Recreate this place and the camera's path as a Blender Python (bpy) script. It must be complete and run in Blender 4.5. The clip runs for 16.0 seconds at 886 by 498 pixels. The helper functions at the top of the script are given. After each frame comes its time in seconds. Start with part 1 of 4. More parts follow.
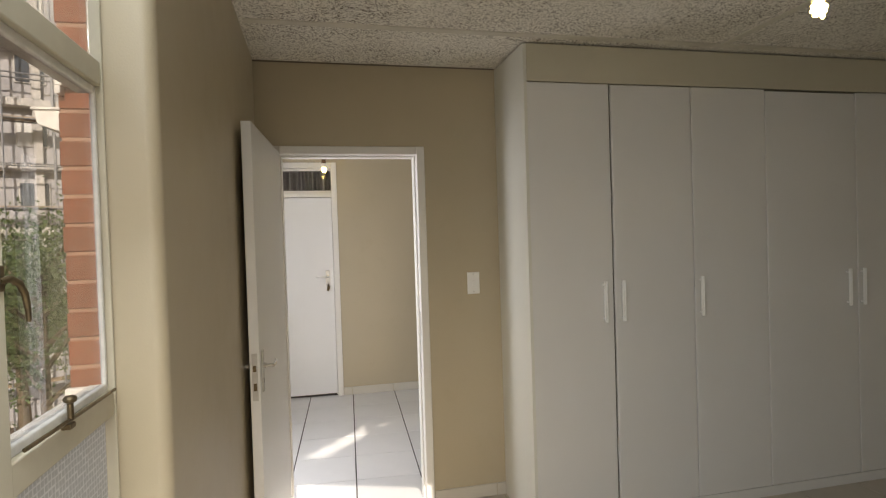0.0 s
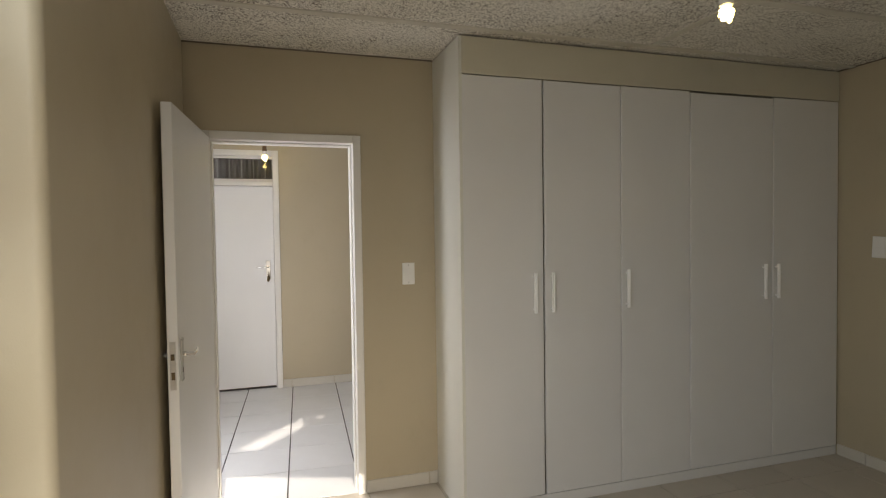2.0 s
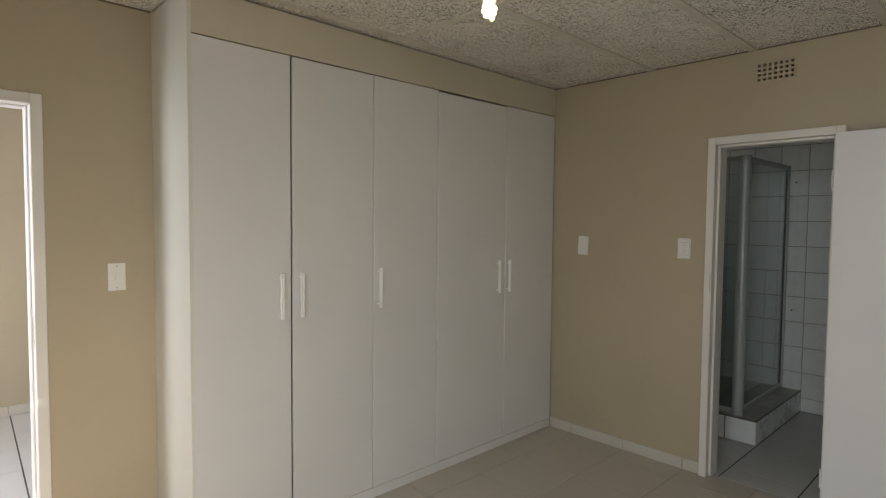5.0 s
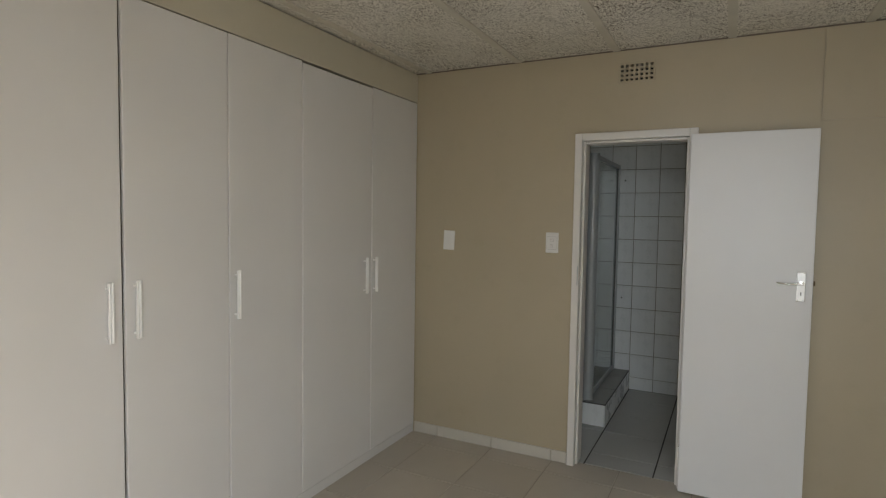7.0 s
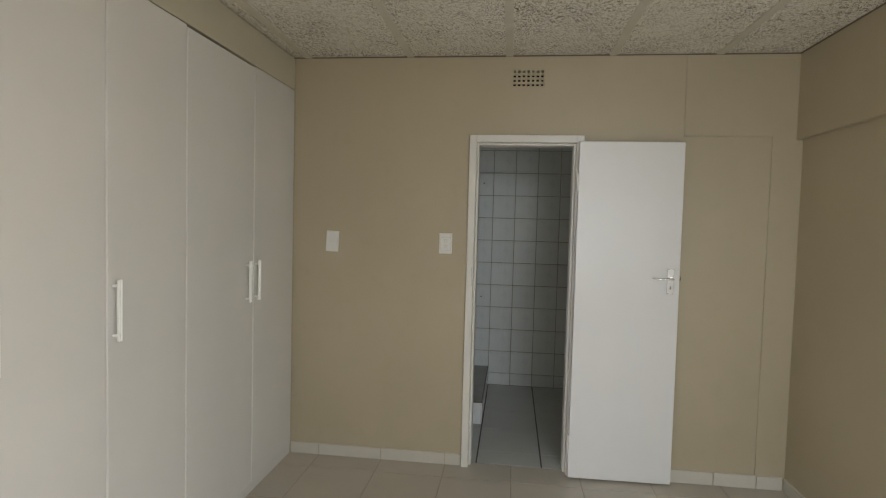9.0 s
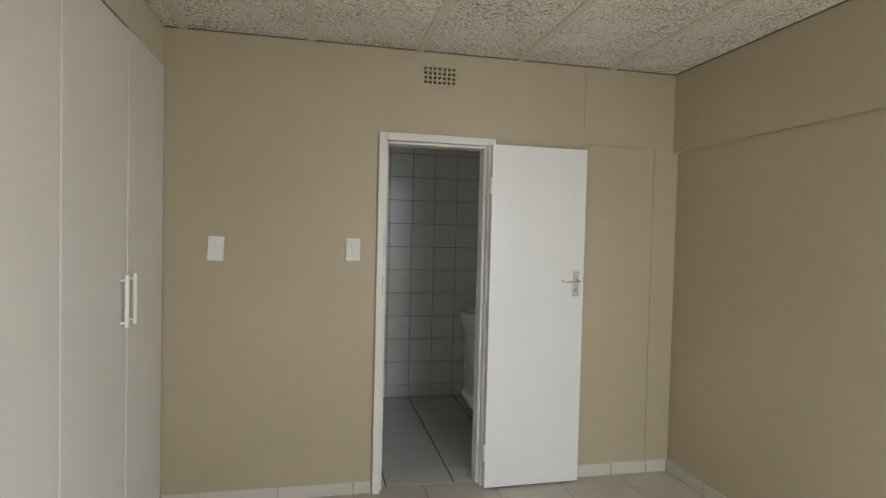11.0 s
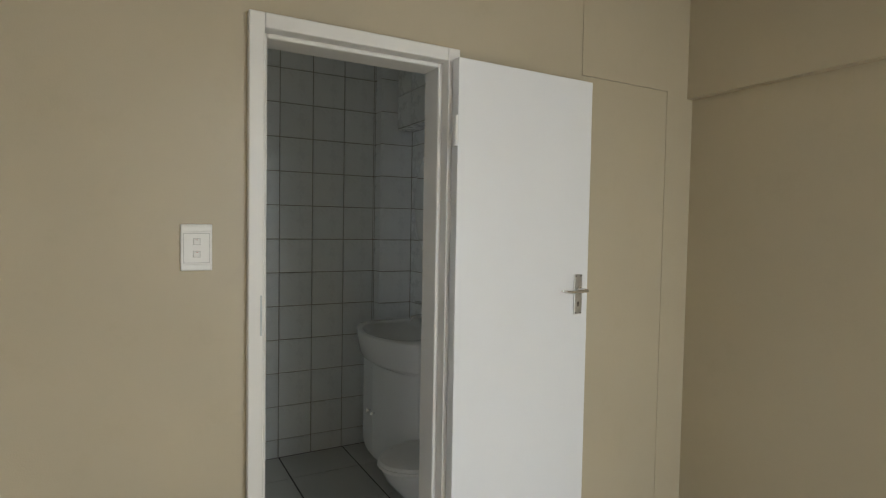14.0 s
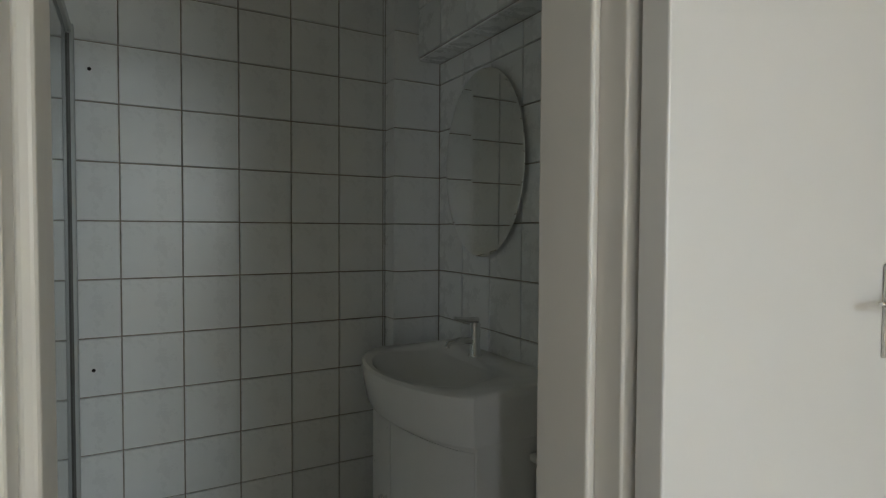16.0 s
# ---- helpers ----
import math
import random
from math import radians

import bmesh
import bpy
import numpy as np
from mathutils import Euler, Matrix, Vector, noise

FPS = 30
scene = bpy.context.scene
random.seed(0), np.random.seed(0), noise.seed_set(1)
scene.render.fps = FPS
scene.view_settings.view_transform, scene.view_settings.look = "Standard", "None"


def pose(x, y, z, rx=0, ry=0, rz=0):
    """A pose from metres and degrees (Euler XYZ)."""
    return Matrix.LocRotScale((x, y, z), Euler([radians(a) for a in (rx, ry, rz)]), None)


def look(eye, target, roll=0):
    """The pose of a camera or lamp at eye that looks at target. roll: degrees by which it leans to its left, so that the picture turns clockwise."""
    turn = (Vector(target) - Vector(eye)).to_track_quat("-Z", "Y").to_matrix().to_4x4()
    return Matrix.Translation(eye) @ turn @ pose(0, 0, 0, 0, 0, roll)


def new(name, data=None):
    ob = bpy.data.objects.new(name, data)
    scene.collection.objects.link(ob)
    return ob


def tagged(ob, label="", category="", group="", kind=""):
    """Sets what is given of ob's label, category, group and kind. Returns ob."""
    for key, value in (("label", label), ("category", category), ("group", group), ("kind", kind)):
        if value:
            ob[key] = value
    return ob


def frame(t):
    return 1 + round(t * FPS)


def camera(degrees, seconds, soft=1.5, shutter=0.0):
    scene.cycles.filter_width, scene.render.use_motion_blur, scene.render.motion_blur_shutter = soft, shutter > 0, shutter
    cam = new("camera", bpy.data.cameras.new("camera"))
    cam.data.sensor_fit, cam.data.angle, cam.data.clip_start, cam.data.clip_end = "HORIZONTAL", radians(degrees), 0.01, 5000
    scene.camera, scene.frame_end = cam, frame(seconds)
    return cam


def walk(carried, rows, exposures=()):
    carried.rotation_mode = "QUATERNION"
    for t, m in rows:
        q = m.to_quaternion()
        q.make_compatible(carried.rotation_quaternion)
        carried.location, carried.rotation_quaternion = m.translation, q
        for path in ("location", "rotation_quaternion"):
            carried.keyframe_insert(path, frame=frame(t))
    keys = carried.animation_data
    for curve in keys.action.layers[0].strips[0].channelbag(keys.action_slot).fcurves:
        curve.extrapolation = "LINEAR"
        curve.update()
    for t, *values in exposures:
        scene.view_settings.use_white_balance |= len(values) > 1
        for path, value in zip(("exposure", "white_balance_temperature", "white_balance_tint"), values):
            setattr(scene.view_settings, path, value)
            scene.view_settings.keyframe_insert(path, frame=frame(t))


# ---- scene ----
cam = camera(76.7, 16.0, soft=1.2)
PATH = [
    (0, (0.28, 0.306, 1.54), (0.721, 2.256, 1.504), -1.8),
    (0.5, (0.305, 0.291, 1.533), (0.761, 2.238, 1.49), -1.6),
    (1, (0.334, 0.275, 1.526), (0.815, 2.215, 1.478), -1.3),
    (1.5, (0.351, 0.269, 1.518), (0.882, 2.196, 1.464), -1.1),
    (2, (0.387, 0.267, 1.517), (0.983, 2.175, 1.457), -0.8),
    (2.5, (0.392, 0.253, 1.521), (1.098, 2.123, 1.452), -0.6),
    (3, (0.389, 0.26, 1.526), (1.242, 2.068, 1.449), -0.4),
    (3.5, (0.401, 0.288, 1.527), (1.394, 2.022, 1.447), -0.3),
    (4, (0.43, 0.353, 1.514), (1.551, 2.008, 1.434), -0.1),
    (4.5, (0.461, 0.444, 1.531), (1.709, 2.004, 1.441), 0.2),
    (5, (0.479, 0.541, 1.543), (1.857, 1.987, 1.448), 0.5),
    (7.5, (0.538, 1.177, 1.542), (2.383, 1.94, 1.428), 1.0),
    (8, (0.517, 1.318, 1.553), (2.419, 1.928, 1.44), 1.2),
    (8.5, (0.508, 1.46, 1.56), (2.456, 1.898, 1.448), 1.3),
    (9, (0.534, 1.623, 1.523), (2.517, 1.866, 1.428), 1.5),
    (11.5, (0.96, 2.301, 1.498), (2.876, 1.731, 1.44), 1.4),
    (12, (1.176, 2.354, 1.515), (3.047, 1.649, 1.452), 1.4),
    (12.5, (1.413, 2.375, 1.525), (3.227, 1.535, 1.455), 1.3),
    (13, (1.657, 2.336, 1.509), (3.431, 1.415, 1.439), 1.3),
    (13.5, (1.969, 2.261, 1.495), (3.726, 1.309, 1.422), 1.0),
    (14, (2.299, 2.178, 1.462), (4.05, 1.213, 1.382), 1.0),
    (14.5, (2.621, 2.098, 1.443), (4.360, 1.114, 1.359), 1.0),
    (15, (2.938, 1.959, 1.421), (4.683, 0.988, 1.332), 0.8),
    (15.5, (3.228, 1.862, 1.36), (4.969, 0.88, 1.287), 0.5),
    (16, (3.472, 1.775, 1.339), (5.218, 0.801, 1.274), 0.3),
]
EXPOSURES = [(0.0, 0.22, 7200, 13), (2.5, 0.2, 7100, 13), (3.5, 0.34, 7000, 13), (5.0, 0.68, 6900, 14), (7.5, 0.86, 6750, 13), (9.0, 1.14, 6800, 12), (12.5, 1.48, 6550, 12), (14.5, 1.45, 6650, 10), (16.0, 1.38, 6700, 9)]
walk(cam, [(t, look(eye, target, roll)) for t, eye, target, roll in PATH], EXPOSURES)

# ---- daylight and lamps ----
SUN_WAY = Vector((0.0, 1.0, -0.494)).normalized()   # the way the sunlight travels
world = bpy.data.worlds.new("sky")
scene.world = world
world.use_nodes = True
wn = world.node_tree.nodes
sky = wn.new("ShaderNodeTexSky")
sky.sky_type = "NISHITA"
sky.sun_disc = False
sky.sun_elevation = math.asin(-SUN_WAY.z)
sky.sun_rotation = math.atan2(-SUN_WAY.x, -SUN_WAY.y)
sky.air_density, sky.dust_density = 1.0, 2.0
world.node_tree.links.new(sky.outputs["Color"], wn["Background"].inputs["Color"])
wn["Background"].inputs["Strength"].default_value = 0.12

sun = new("sun", bpy.data.lights.new("sun", "SUN"))
sun.data.energy, sun.data.angle, sun.data.color = 5.0, radians(0.45), (1.0, 0.95, 0.87)
sun.matrix_world = look((0, 0, 0), SUN_WAY)


def opening_lamp(name, x, y, z, wide, high, watts, colour, way=(1, 0, 0)):
    """An area lamp that fills an opening: its daylight, or fill in an added window."""
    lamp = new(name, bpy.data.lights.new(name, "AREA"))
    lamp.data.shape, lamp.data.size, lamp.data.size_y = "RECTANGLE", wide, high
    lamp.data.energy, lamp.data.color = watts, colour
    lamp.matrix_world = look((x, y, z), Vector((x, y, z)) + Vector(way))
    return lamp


for z in (1.12, 1.6, 2.08):
    opening_lamp("window_daylight", -0.05, 0.63, z, 0.97, 0.42, 7.6, (0.81, 0.92, 1.0), (1, 0, -1.7))
opening_lamp("window_daylight", -0.05, 1.31, 2.24, 0.42, 0.22, 1.8, (0.81, 0.92, 1.0), (1, 0.1, -1.1))
# fill lamp that brightens the bathroom, set in an added window out of view
opening_lamp("bathroom_fill", 5.17, 2.94, 1.97, 0.78, 0.78, 0.36, (1.0, 1.0, 0.86), (0.6, -1, -0.9))
opening_lamp("doorway_daylight", 0.68, -0.06, 1.05, 0.40, 1.8, 3.6, (0.95, 0.98, 1.0), (0, 1, -0.3))
opening_lamp("hall_daylight", -0.61, 3.955, 1.35, 0.64, 1.66, 30, (0.82, 0.88, 1.0))

# ---- materials ----


def shader(name, rough=0.5, metal=0.0):
    m = bpy.data.materials.new(name)
    m.use_nodes = True
    b = m.node_tree.nodes["Principled BSDF"]
    b.inputs["Roughness"].default_value = rough
    b.inputs["Metallic"].default_value = metal
    return m, m.node_tree, b


def noise_tex(nt, scale, detail=3.0, rough=0.55, stretch=None, seed=0.0):
    n = nt.nodes.new("ShaderNodeTexNoise")
    n.inputs["Scale"].default_value, n.inputs["Detail"].default_value, n.inputs["Roughness"].default_value = scale, detail, rough
    co = nt.nodes.new("ShaderNodeTexCoord")
    mp = nt.nodes.new("ShaderNodeMapping")
    mp.inputs["Location"].default_value = (seed, seed * 0.7, seed * 1.3)
    if stretch:
        mp.inputs["Scale"].default_value = stretch
    nt.links.new(co.outputs["Object"], mp.inputs["Vector"])
    nt.links.new(mp.outputs["Vector"], n.inputs["Vector"])
    return n


def ramp(nt, source, stops):
    r = nt.nodes.new("ShaderNodeValToRGB")
    el = r.color_ramp.elements
    el[0].position, el[0].color = stops[0][0], (*stops[0][1], 1)
    el[1].position, el[1].color = stops[-1][0], (*stops[-1][1], 1)
    for p, c in stops[1:-1]:
        e = el.new(p)
        e.color = (*c, 1)
    nt.links.new(source, r.inputs["Fac"])
    return r


def mix(nt, fac, a, b, blend="MIX"):
    n = nt.nodes.new("ShaderNodeMix")
    n.data_type, n.blend_type = "RGBA", blend
    for key, v in (("Factor", fac), ("A", a), ("B", b)):
        sock = {"Factor": n.inputs[0], "A": n.inputs[6], "B": n.inputs[7]}[key]
        if hasattr(v, "links"):
            nt.links.new(v, sock)
        else:
            sock.default_value = v if key == "Factor" else (*v, 1)
    return n.outputs[2]


def bump(nt, b, height, strength, distance=0.002):
    n = nt.nodes.new("ShaderNodeBump")
    n.inputs["Strength"].default_value, n.inputs["Distance"].default_value = strength, distance
    nt.links.new(height, n.inputs["Height"])
    nt.links.new(n.outputs["Normal"], b.inputs["Normal"])


def plain(name, colour, rough=0.5, metal=0.0, vary=0.06, scale=3.0, grain=0.0, grain_scale=180.0, per_object=0.0, stretch=None, wear=0.08):
    """Paint, plastic, metal or glaze: a colour with broad unevenness, wear in the gloss and a fine grain."""
    m, nt, b = shader(name, rough, metal)
    n = noise_tex(nt, scale, 4, 0.6, stretch)
    lo, hi = tuple(c * (1 - vary) for c in colour), tuple(min(1, c * (1 + vary)) for c in colour)
    col = ramp(nt, n.outputs["Fac"], [(0.3, lo), (0.7, hi)]).outputs["Color"]
    if per_object:
        info = nt.nodes.new("ShaderNodeObjectInfo")
        k = ramp(nt, info.outputs["Random"], [(0.0, (1 - per_object,) * 3), (1.0, (1.0,) * 3)])
        col = mix(nt, 1.0, col, k.outputs["Color"], "MULTIPLY")
    nt.links.new(col, b.inputs["Base Color"])
    g = noise_tex(nt, scale * 6, 4, 0.6, stretch, 5.0)
    r = ramp(nt, g.outputs["Fac"], [(0.3, (max(0.02, rough - wear),) * 3), (0.7, (min(1, rough + wear),) * 3)])
    nt.links.new(r.outputs["Color"], b.inputs["Roughness"])
    if grain:
        f = noise_tex(nt, grain_scale, 3, 0.6, stretch, 9.0)
        bump(nt, b, f.outputs["Fac"], grain, 0.0015)
    return m


def wall_paint(name, colour):
    """Khaki emulsion on hand-floated plaster: broad tone shifts, faint scuffs, roller stipple and trowel waves."""
    m, nt, b = shader(name, 0.62)
    broad = noise_tex(nt, 0.9, 3, 0.5)
    lo, hi = tuple(c * 0.94 for c in colour), tuple(c * 1.05 for c in colour)
    col = ramp(nt, broad.outputs["Fac"], [(0.3, lo), (0.7, hi)]).outputs["Color"]
    scuff = noise_tex(nt, 7.0, 6, 0.7, None, 3.0)
    k = ramp(nt, scuff.outputs["Fac"], [(0.25, (0.93, 0.92, 0.90)), (0.45, (1, 1, 1))])
    col = mix(nt, 0.6, col, k.outputs["Color"], "MULTIPLY")
    nt.links.new(col, b.inputs["Base Color"])
    r = ramp(nt, scuff.outputs["Fac"], [(0.3, (0.36,) * 3), (0.7, (0.47,) * 3)])
    nt.links.new(r.outputs["Color"], b.inputs["Roughness"])
    wave = noise_tex(nt, 4.5, 2, 0.5, None, 7.0)
    stip = noise_tex(nt, 260.0, 2, 0.5)
    add = nt.nodes.new("ShaderNodeMath")
    add.operation = "MULTIPLY_ADD"
    nt.links.new(wave.outputs["Fac"], add.inputs[0])
    add.inputs[1].default_value = 6.0
    nt.links.new(stip.outputs["Fac"], add.inputs[2])
    bump(nt, b, add.outputs[0], 0.25, 0.0012)
    return m


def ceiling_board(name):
    """Acoustic board: off-white with many short dark fissures and pits in all directions, their shade put into the
    colour, and old stains.
    """
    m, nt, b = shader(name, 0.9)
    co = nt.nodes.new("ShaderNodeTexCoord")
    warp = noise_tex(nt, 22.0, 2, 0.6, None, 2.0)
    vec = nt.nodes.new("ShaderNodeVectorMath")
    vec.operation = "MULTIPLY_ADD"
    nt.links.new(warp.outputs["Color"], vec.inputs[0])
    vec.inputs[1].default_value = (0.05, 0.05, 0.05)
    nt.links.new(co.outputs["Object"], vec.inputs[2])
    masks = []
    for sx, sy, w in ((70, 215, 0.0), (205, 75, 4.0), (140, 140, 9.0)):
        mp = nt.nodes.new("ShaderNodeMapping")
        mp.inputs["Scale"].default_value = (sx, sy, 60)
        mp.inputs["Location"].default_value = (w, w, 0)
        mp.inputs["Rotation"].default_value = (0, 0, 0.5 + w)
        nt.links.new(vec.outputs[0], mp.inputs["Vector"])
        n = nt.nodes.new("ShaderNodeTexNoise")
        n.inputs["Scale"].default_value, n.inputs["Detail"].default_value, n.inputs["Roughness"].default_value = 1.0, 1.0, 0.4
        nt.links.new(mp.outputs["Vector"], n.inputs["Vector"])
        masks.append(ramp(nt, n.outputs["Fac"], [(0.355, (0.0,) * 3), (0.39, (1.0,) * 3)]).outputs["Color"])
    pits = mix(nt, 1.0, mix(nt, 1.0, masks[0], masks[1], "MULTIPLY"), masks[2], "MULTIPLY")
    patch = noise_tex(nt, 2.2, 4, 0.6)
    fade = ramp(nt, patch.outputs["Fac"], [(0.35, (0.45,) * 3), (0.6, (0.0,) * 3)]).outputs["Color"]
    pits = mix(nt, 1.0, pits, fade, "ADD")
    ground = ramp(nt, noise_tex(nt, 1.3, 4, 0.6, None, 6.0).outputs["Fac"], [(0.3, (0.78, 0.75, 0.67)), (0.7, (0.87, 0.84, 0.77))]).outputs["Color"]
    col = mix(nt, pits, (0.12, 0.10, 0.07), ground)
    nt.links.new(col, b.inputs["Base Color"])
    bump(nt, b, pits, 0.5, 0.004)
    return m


def floor_tile(name, colour, rough, per_object=0.05):
    """Glazed ceramic floor tile with a cloudy print and a film of dust."""
    m, nt, b = shader(name, rough)
    n = noise_tex(nt, 5.0, 5, 0.65)
    lo, hi = tuple(c * 0.97 for c in colour), tuple(min(1, c * 1.02) for c in colour)
    col = ramp(nt, n.outputs["Fac"], [(0.3, lo), (0.7, hi)]).outputs["Color"]
    info = nt.nodes.new("ShaderNodeObjectInfo")
    k = ramp(nt, info.outputs["Random"], [(0.0, (1 - per_object,) * 3), (1.0, (1.0,) * 3)])
    col = mix(nt, 1.0, col, k.outputs["Color"], "MULTIPLY")
    nt.links.new(col, b.inputs["Base Color"])
    d = noise_tex(nt, 9.0, 6, 0.7, None, 4.0)
    r = ramp(nt, d.outputs["Fac"], [(0.3, (rough - 0.03,) * 3), (0.7, (rough + 0.06,) * 3)])
    nt.links.new(r.outputs["Color"], b.inputs["Roughness"])
    bump(nt, b, noise_tex(nt, 60.0, 3, 0.5).outputs["Fac"], 0.06, 0.001)
    return m


def glass(name, tint=(1, 1, 1), rough=0.0, relief=0.0):
    m, nt, b = shader(name, rough)
    b.inputs["Base Color"].default_value = (*tint, 1)
    b.inputs["Transmission Weight"].default_value = 1.0
    b.inputs["IOR"].default_value = 1.45
    if relief:
        v = nt.nodes.new("ShaderNodeTexVoronoi")
        v.inputs["Scale"].default_value = 140
        co = nt.nodes.new("ShaderNodeTexCoord")
        nt.links.new(co.outputs["Object"], v.inputs["Vector"])
        bump(nt, b, v.outputs["Distance"], relief, 0.004)
    return m


def obscure_glass():
    """Wired obscure glass: light scatters through it, and a square mesh stands in relief."""
    m, nt, b = shader("wired_obscure_glass", 0.2)
    tr = nt.nodes.new("ShaderNodeBsdfTranslucent")
    tr.inputs["Color"].default_value = (0.86, 0.9, 0.87, 1)
    b.inputs["Base Color"].default_value = (0.75, 0.78, 0.76, 1)
    co = nt.nodes.new("ShaderNodeTexCoord")
    mp = nt.nodes.new("ShaderNodeMapping")
    mp.inputs["Scale"].default_value = (1, 85, 85)
    nt.links.new(co.outputs["Object"], mp.inputs["Vector"])
    ck = nt.nodes.new("ShaderNodeTexVoronoi")
    ck.distance = "CHEBYCHEV"
    ck.inputs["Randomness"].default_value = 0.15
    ck.inputs["Scale"].default_value = 1.0
    nt.links.new(mp.outputs["Vector"], ck.inputs["Vector"])
    k = ramp(nt, ck.outputs["Distance"], [(0.34, (0.68, 0.68, 0.65)), (0.48, (0.97, 0.97, 0.94))])
    nt.links.new(k.outputs["Color"], tr.inputs["Color"])
    bump(nt, b, ck.outputs["Distance"], 0.6, 0.004)
    sh = nt.nodes.new("ShaderNodeMixShader")
    sh.inputs[0].default_value = 0.18
    nt.links.new(tr.outputs[0], sh.inputs[1])
    nt.links.new(b.outputs[0], sh.inputs[2])
    nt.links.new(sh.outputs[0], nt.nodes["Material Output"].inputs["Surface"])
    return m


def glow(name, colour, strength):
    m, nt, b = shader(name, 0.4)
    b.inputs["Base Color"].default_value = (0.9, 0.88, 0.8, 1)
    b.inputs["Emission Color"].default_value = (*colour, 1)
    b.inputs["Emission Strength"].default_value = strength
    return m


KHAKI = wall_paint("khaki_wall_paint", (0.46, 0.396, 0.282))
CREAM = wall_paint("cream_bulkhead_paint", (0.58, 0.54, 0.43))
WHITE_WALL = wall_paint("plain_white_plaster", (0.80, 0.79, 0.75))
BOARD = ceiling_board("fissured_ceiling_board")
SIDE_PAINT = wall_paint("off_white_panel_paint", (0.70, 0.69, 0.62))
STRIP = plain("ceiling_strip_paint", (0.62, 0.59, 0.51), 0.7, 0, 0.08, 6.0, 0.2)
FRAME_CREAM = plain("khaki_cream_frame_paint", (0.50, 0.46, 0.36), 0.45, 0, 0.06, 6.0, 0.15)
ENAMEL = plain("white_enamel_paint", (0.74, 0.72, 0.68), 0.38, 0, 0.04, 2.0, 0.10, 120.0)
LEAF_PAINT = plain("white_door_paint", (0.77, 0.77, 0.765), 0.34, 0, 0.02, 1.5, 0.04, 160.0, wear=0.02)
MELAMINE = plain("white_melamine_board", (0.72, 0.71, 0.695), 0.42, 0, 0.025, 1.5, 0.05, 200.0, wear=0.03)
# dark brown that puts the shade of gaps into the colour
GAP_SHADE = plain("dark_gap_brown", (0.16, 0.13, 0.10), 0.7)
ALU = plain("satin_aluminium", (0.95, 0.95, 0.94), 0.34, 0.2, 0.03, 20.0, 0.0, 300.0, 0, (1, 1, 0.1))
CHROME = plain("chrome", (0.78, 0.78, 0.78), 0.12, 1.0, 0.04, 12.0)
POST = plain("pale_grey_shower_post", (0.46, 0.48, 0.48), 0.35, 0.1, 0.05, 5.0)
STEEL = plain("dull_steel", (0.56, 0.55, 0.53), 0.36, 1.0, 0.08, 40.0)
BRONZE = plain("tarnished_bronze", (0.16, 0.12, 0.07), 0.42, 0.9, 0.25, 60.0, 0.2)
PLASTIC = plain("white_switch_plastic", (0.80, 0.79, 0.76), 0.35, 0, 0.02, 8.0)
SWITCH_GREY = plain("grey_switch_trim", (0.45, 0.44, 0.42), 0.35)
RUBBER = plain("dark_grey_rubber", (0.11, 0.11, 0.105), 0.6)
RED_MARK = plain("red_switch_mark", (0.42, 0.10, 0.07), 0.4)
# near-black, mostly for shade in holes, put into the colour
DARK = plain("dark_void", (0.02, 0.018, 0.015), 0.9)
BED_TILE = floor_tile("beige_floor_tile", (0.52, 0.47, 0.40), 0.34)
HALL_TILE = floor_tile("pale_grey_floor_tile", (0.74, 0.74, 0.745), 0.4)
BATH_TILE = floor_tile("grey_bathroom_floor_tile", (0.52, 0.52, 0.50), 0.30)
GROUT_BED = plain("beige_grout", (0.40, 0.36, 0.29), 0.9, 0, 0.15, 20.0, 0.3)
GROUT_DARK = plain("dark_grout", (0.09, 0.085, 0.08), 0.9, 0, 0.25, 20.0, 0.3)
GROUT_WALL = plain("grey_wall_grout", (0.34, 0.31, 0.27), 0.9, 0, 0.25, 14.0, 0.3)
SKIRT_TILE = floor_tile("pale_skirting_tile", (0.60, 0.57, 0.51), 0.34)
WALL_TILE = floor_tile("white_glazed_wall_tile", (0.84, 0.86, 0.86), 0.27, 0.06)
PLINTH_TOP = floor_tile("grey_plinth_tile", (0.36, 0.36, 0.34), 0.35)
CERAMIC = plain("white_sanitary_ceramic", (0.78, 0.78, 0.76), 0.16, 0, 0.02, 3.0)
VANITY_PAINT = plain("white_vanity_board", (0.74, 0.74, 0.72), 0.35, 0, 0.03, 3.0)
MIRROR = plain("mirror_silver", (0.86, 0.88, 0.87), 0.02, 1.0, 0.01, 3.0)
MIRROR.node_tree.nodes["Principled BSDF"].inputs["Roughness"].default_value = 0.01
for _l in list(MIRROR.node_tree.links):
    if _l.to_socket.name == "Roughness":
        MIRROR.node_tree.links.remove(_l)
# grey tint of the dirty panes, deepened to dim the bright view outside
CLEAR = glass("dimmed_dusty_glass", (0.74, 0.74, 0.74))
OBSCURE = obscure_glass()
SHOWER_GLASS = glass("grey_shower_glass", (0.55, 0.60, 0.58), 0.04)
FANLIGHT = glass("grey_tinted_glass", (0.6, 0.6, 0.6), 0.05)
CURTAIN = plain("grey_cloth", (0.34, 0.32, 0.30), 0.9, 0, 0.1, 20.0)
CORD = plain("brown_flex", (0.13, 0.07, 0.03), 0.5)
LAMP_BASE = plain("white_lamp_base", (0.8, 0.78, 0.72), 0.4)
LAMP_GLOW = glow("lit_fluorescent_tube", (1.0, 0.76, 0.24), 16.0)
BRICK = plain("red_face_brick", (0.20, 0.062, 0.029), 0.85, 0, 0.22, 14.0, 0.6, 90.0, 0.25)
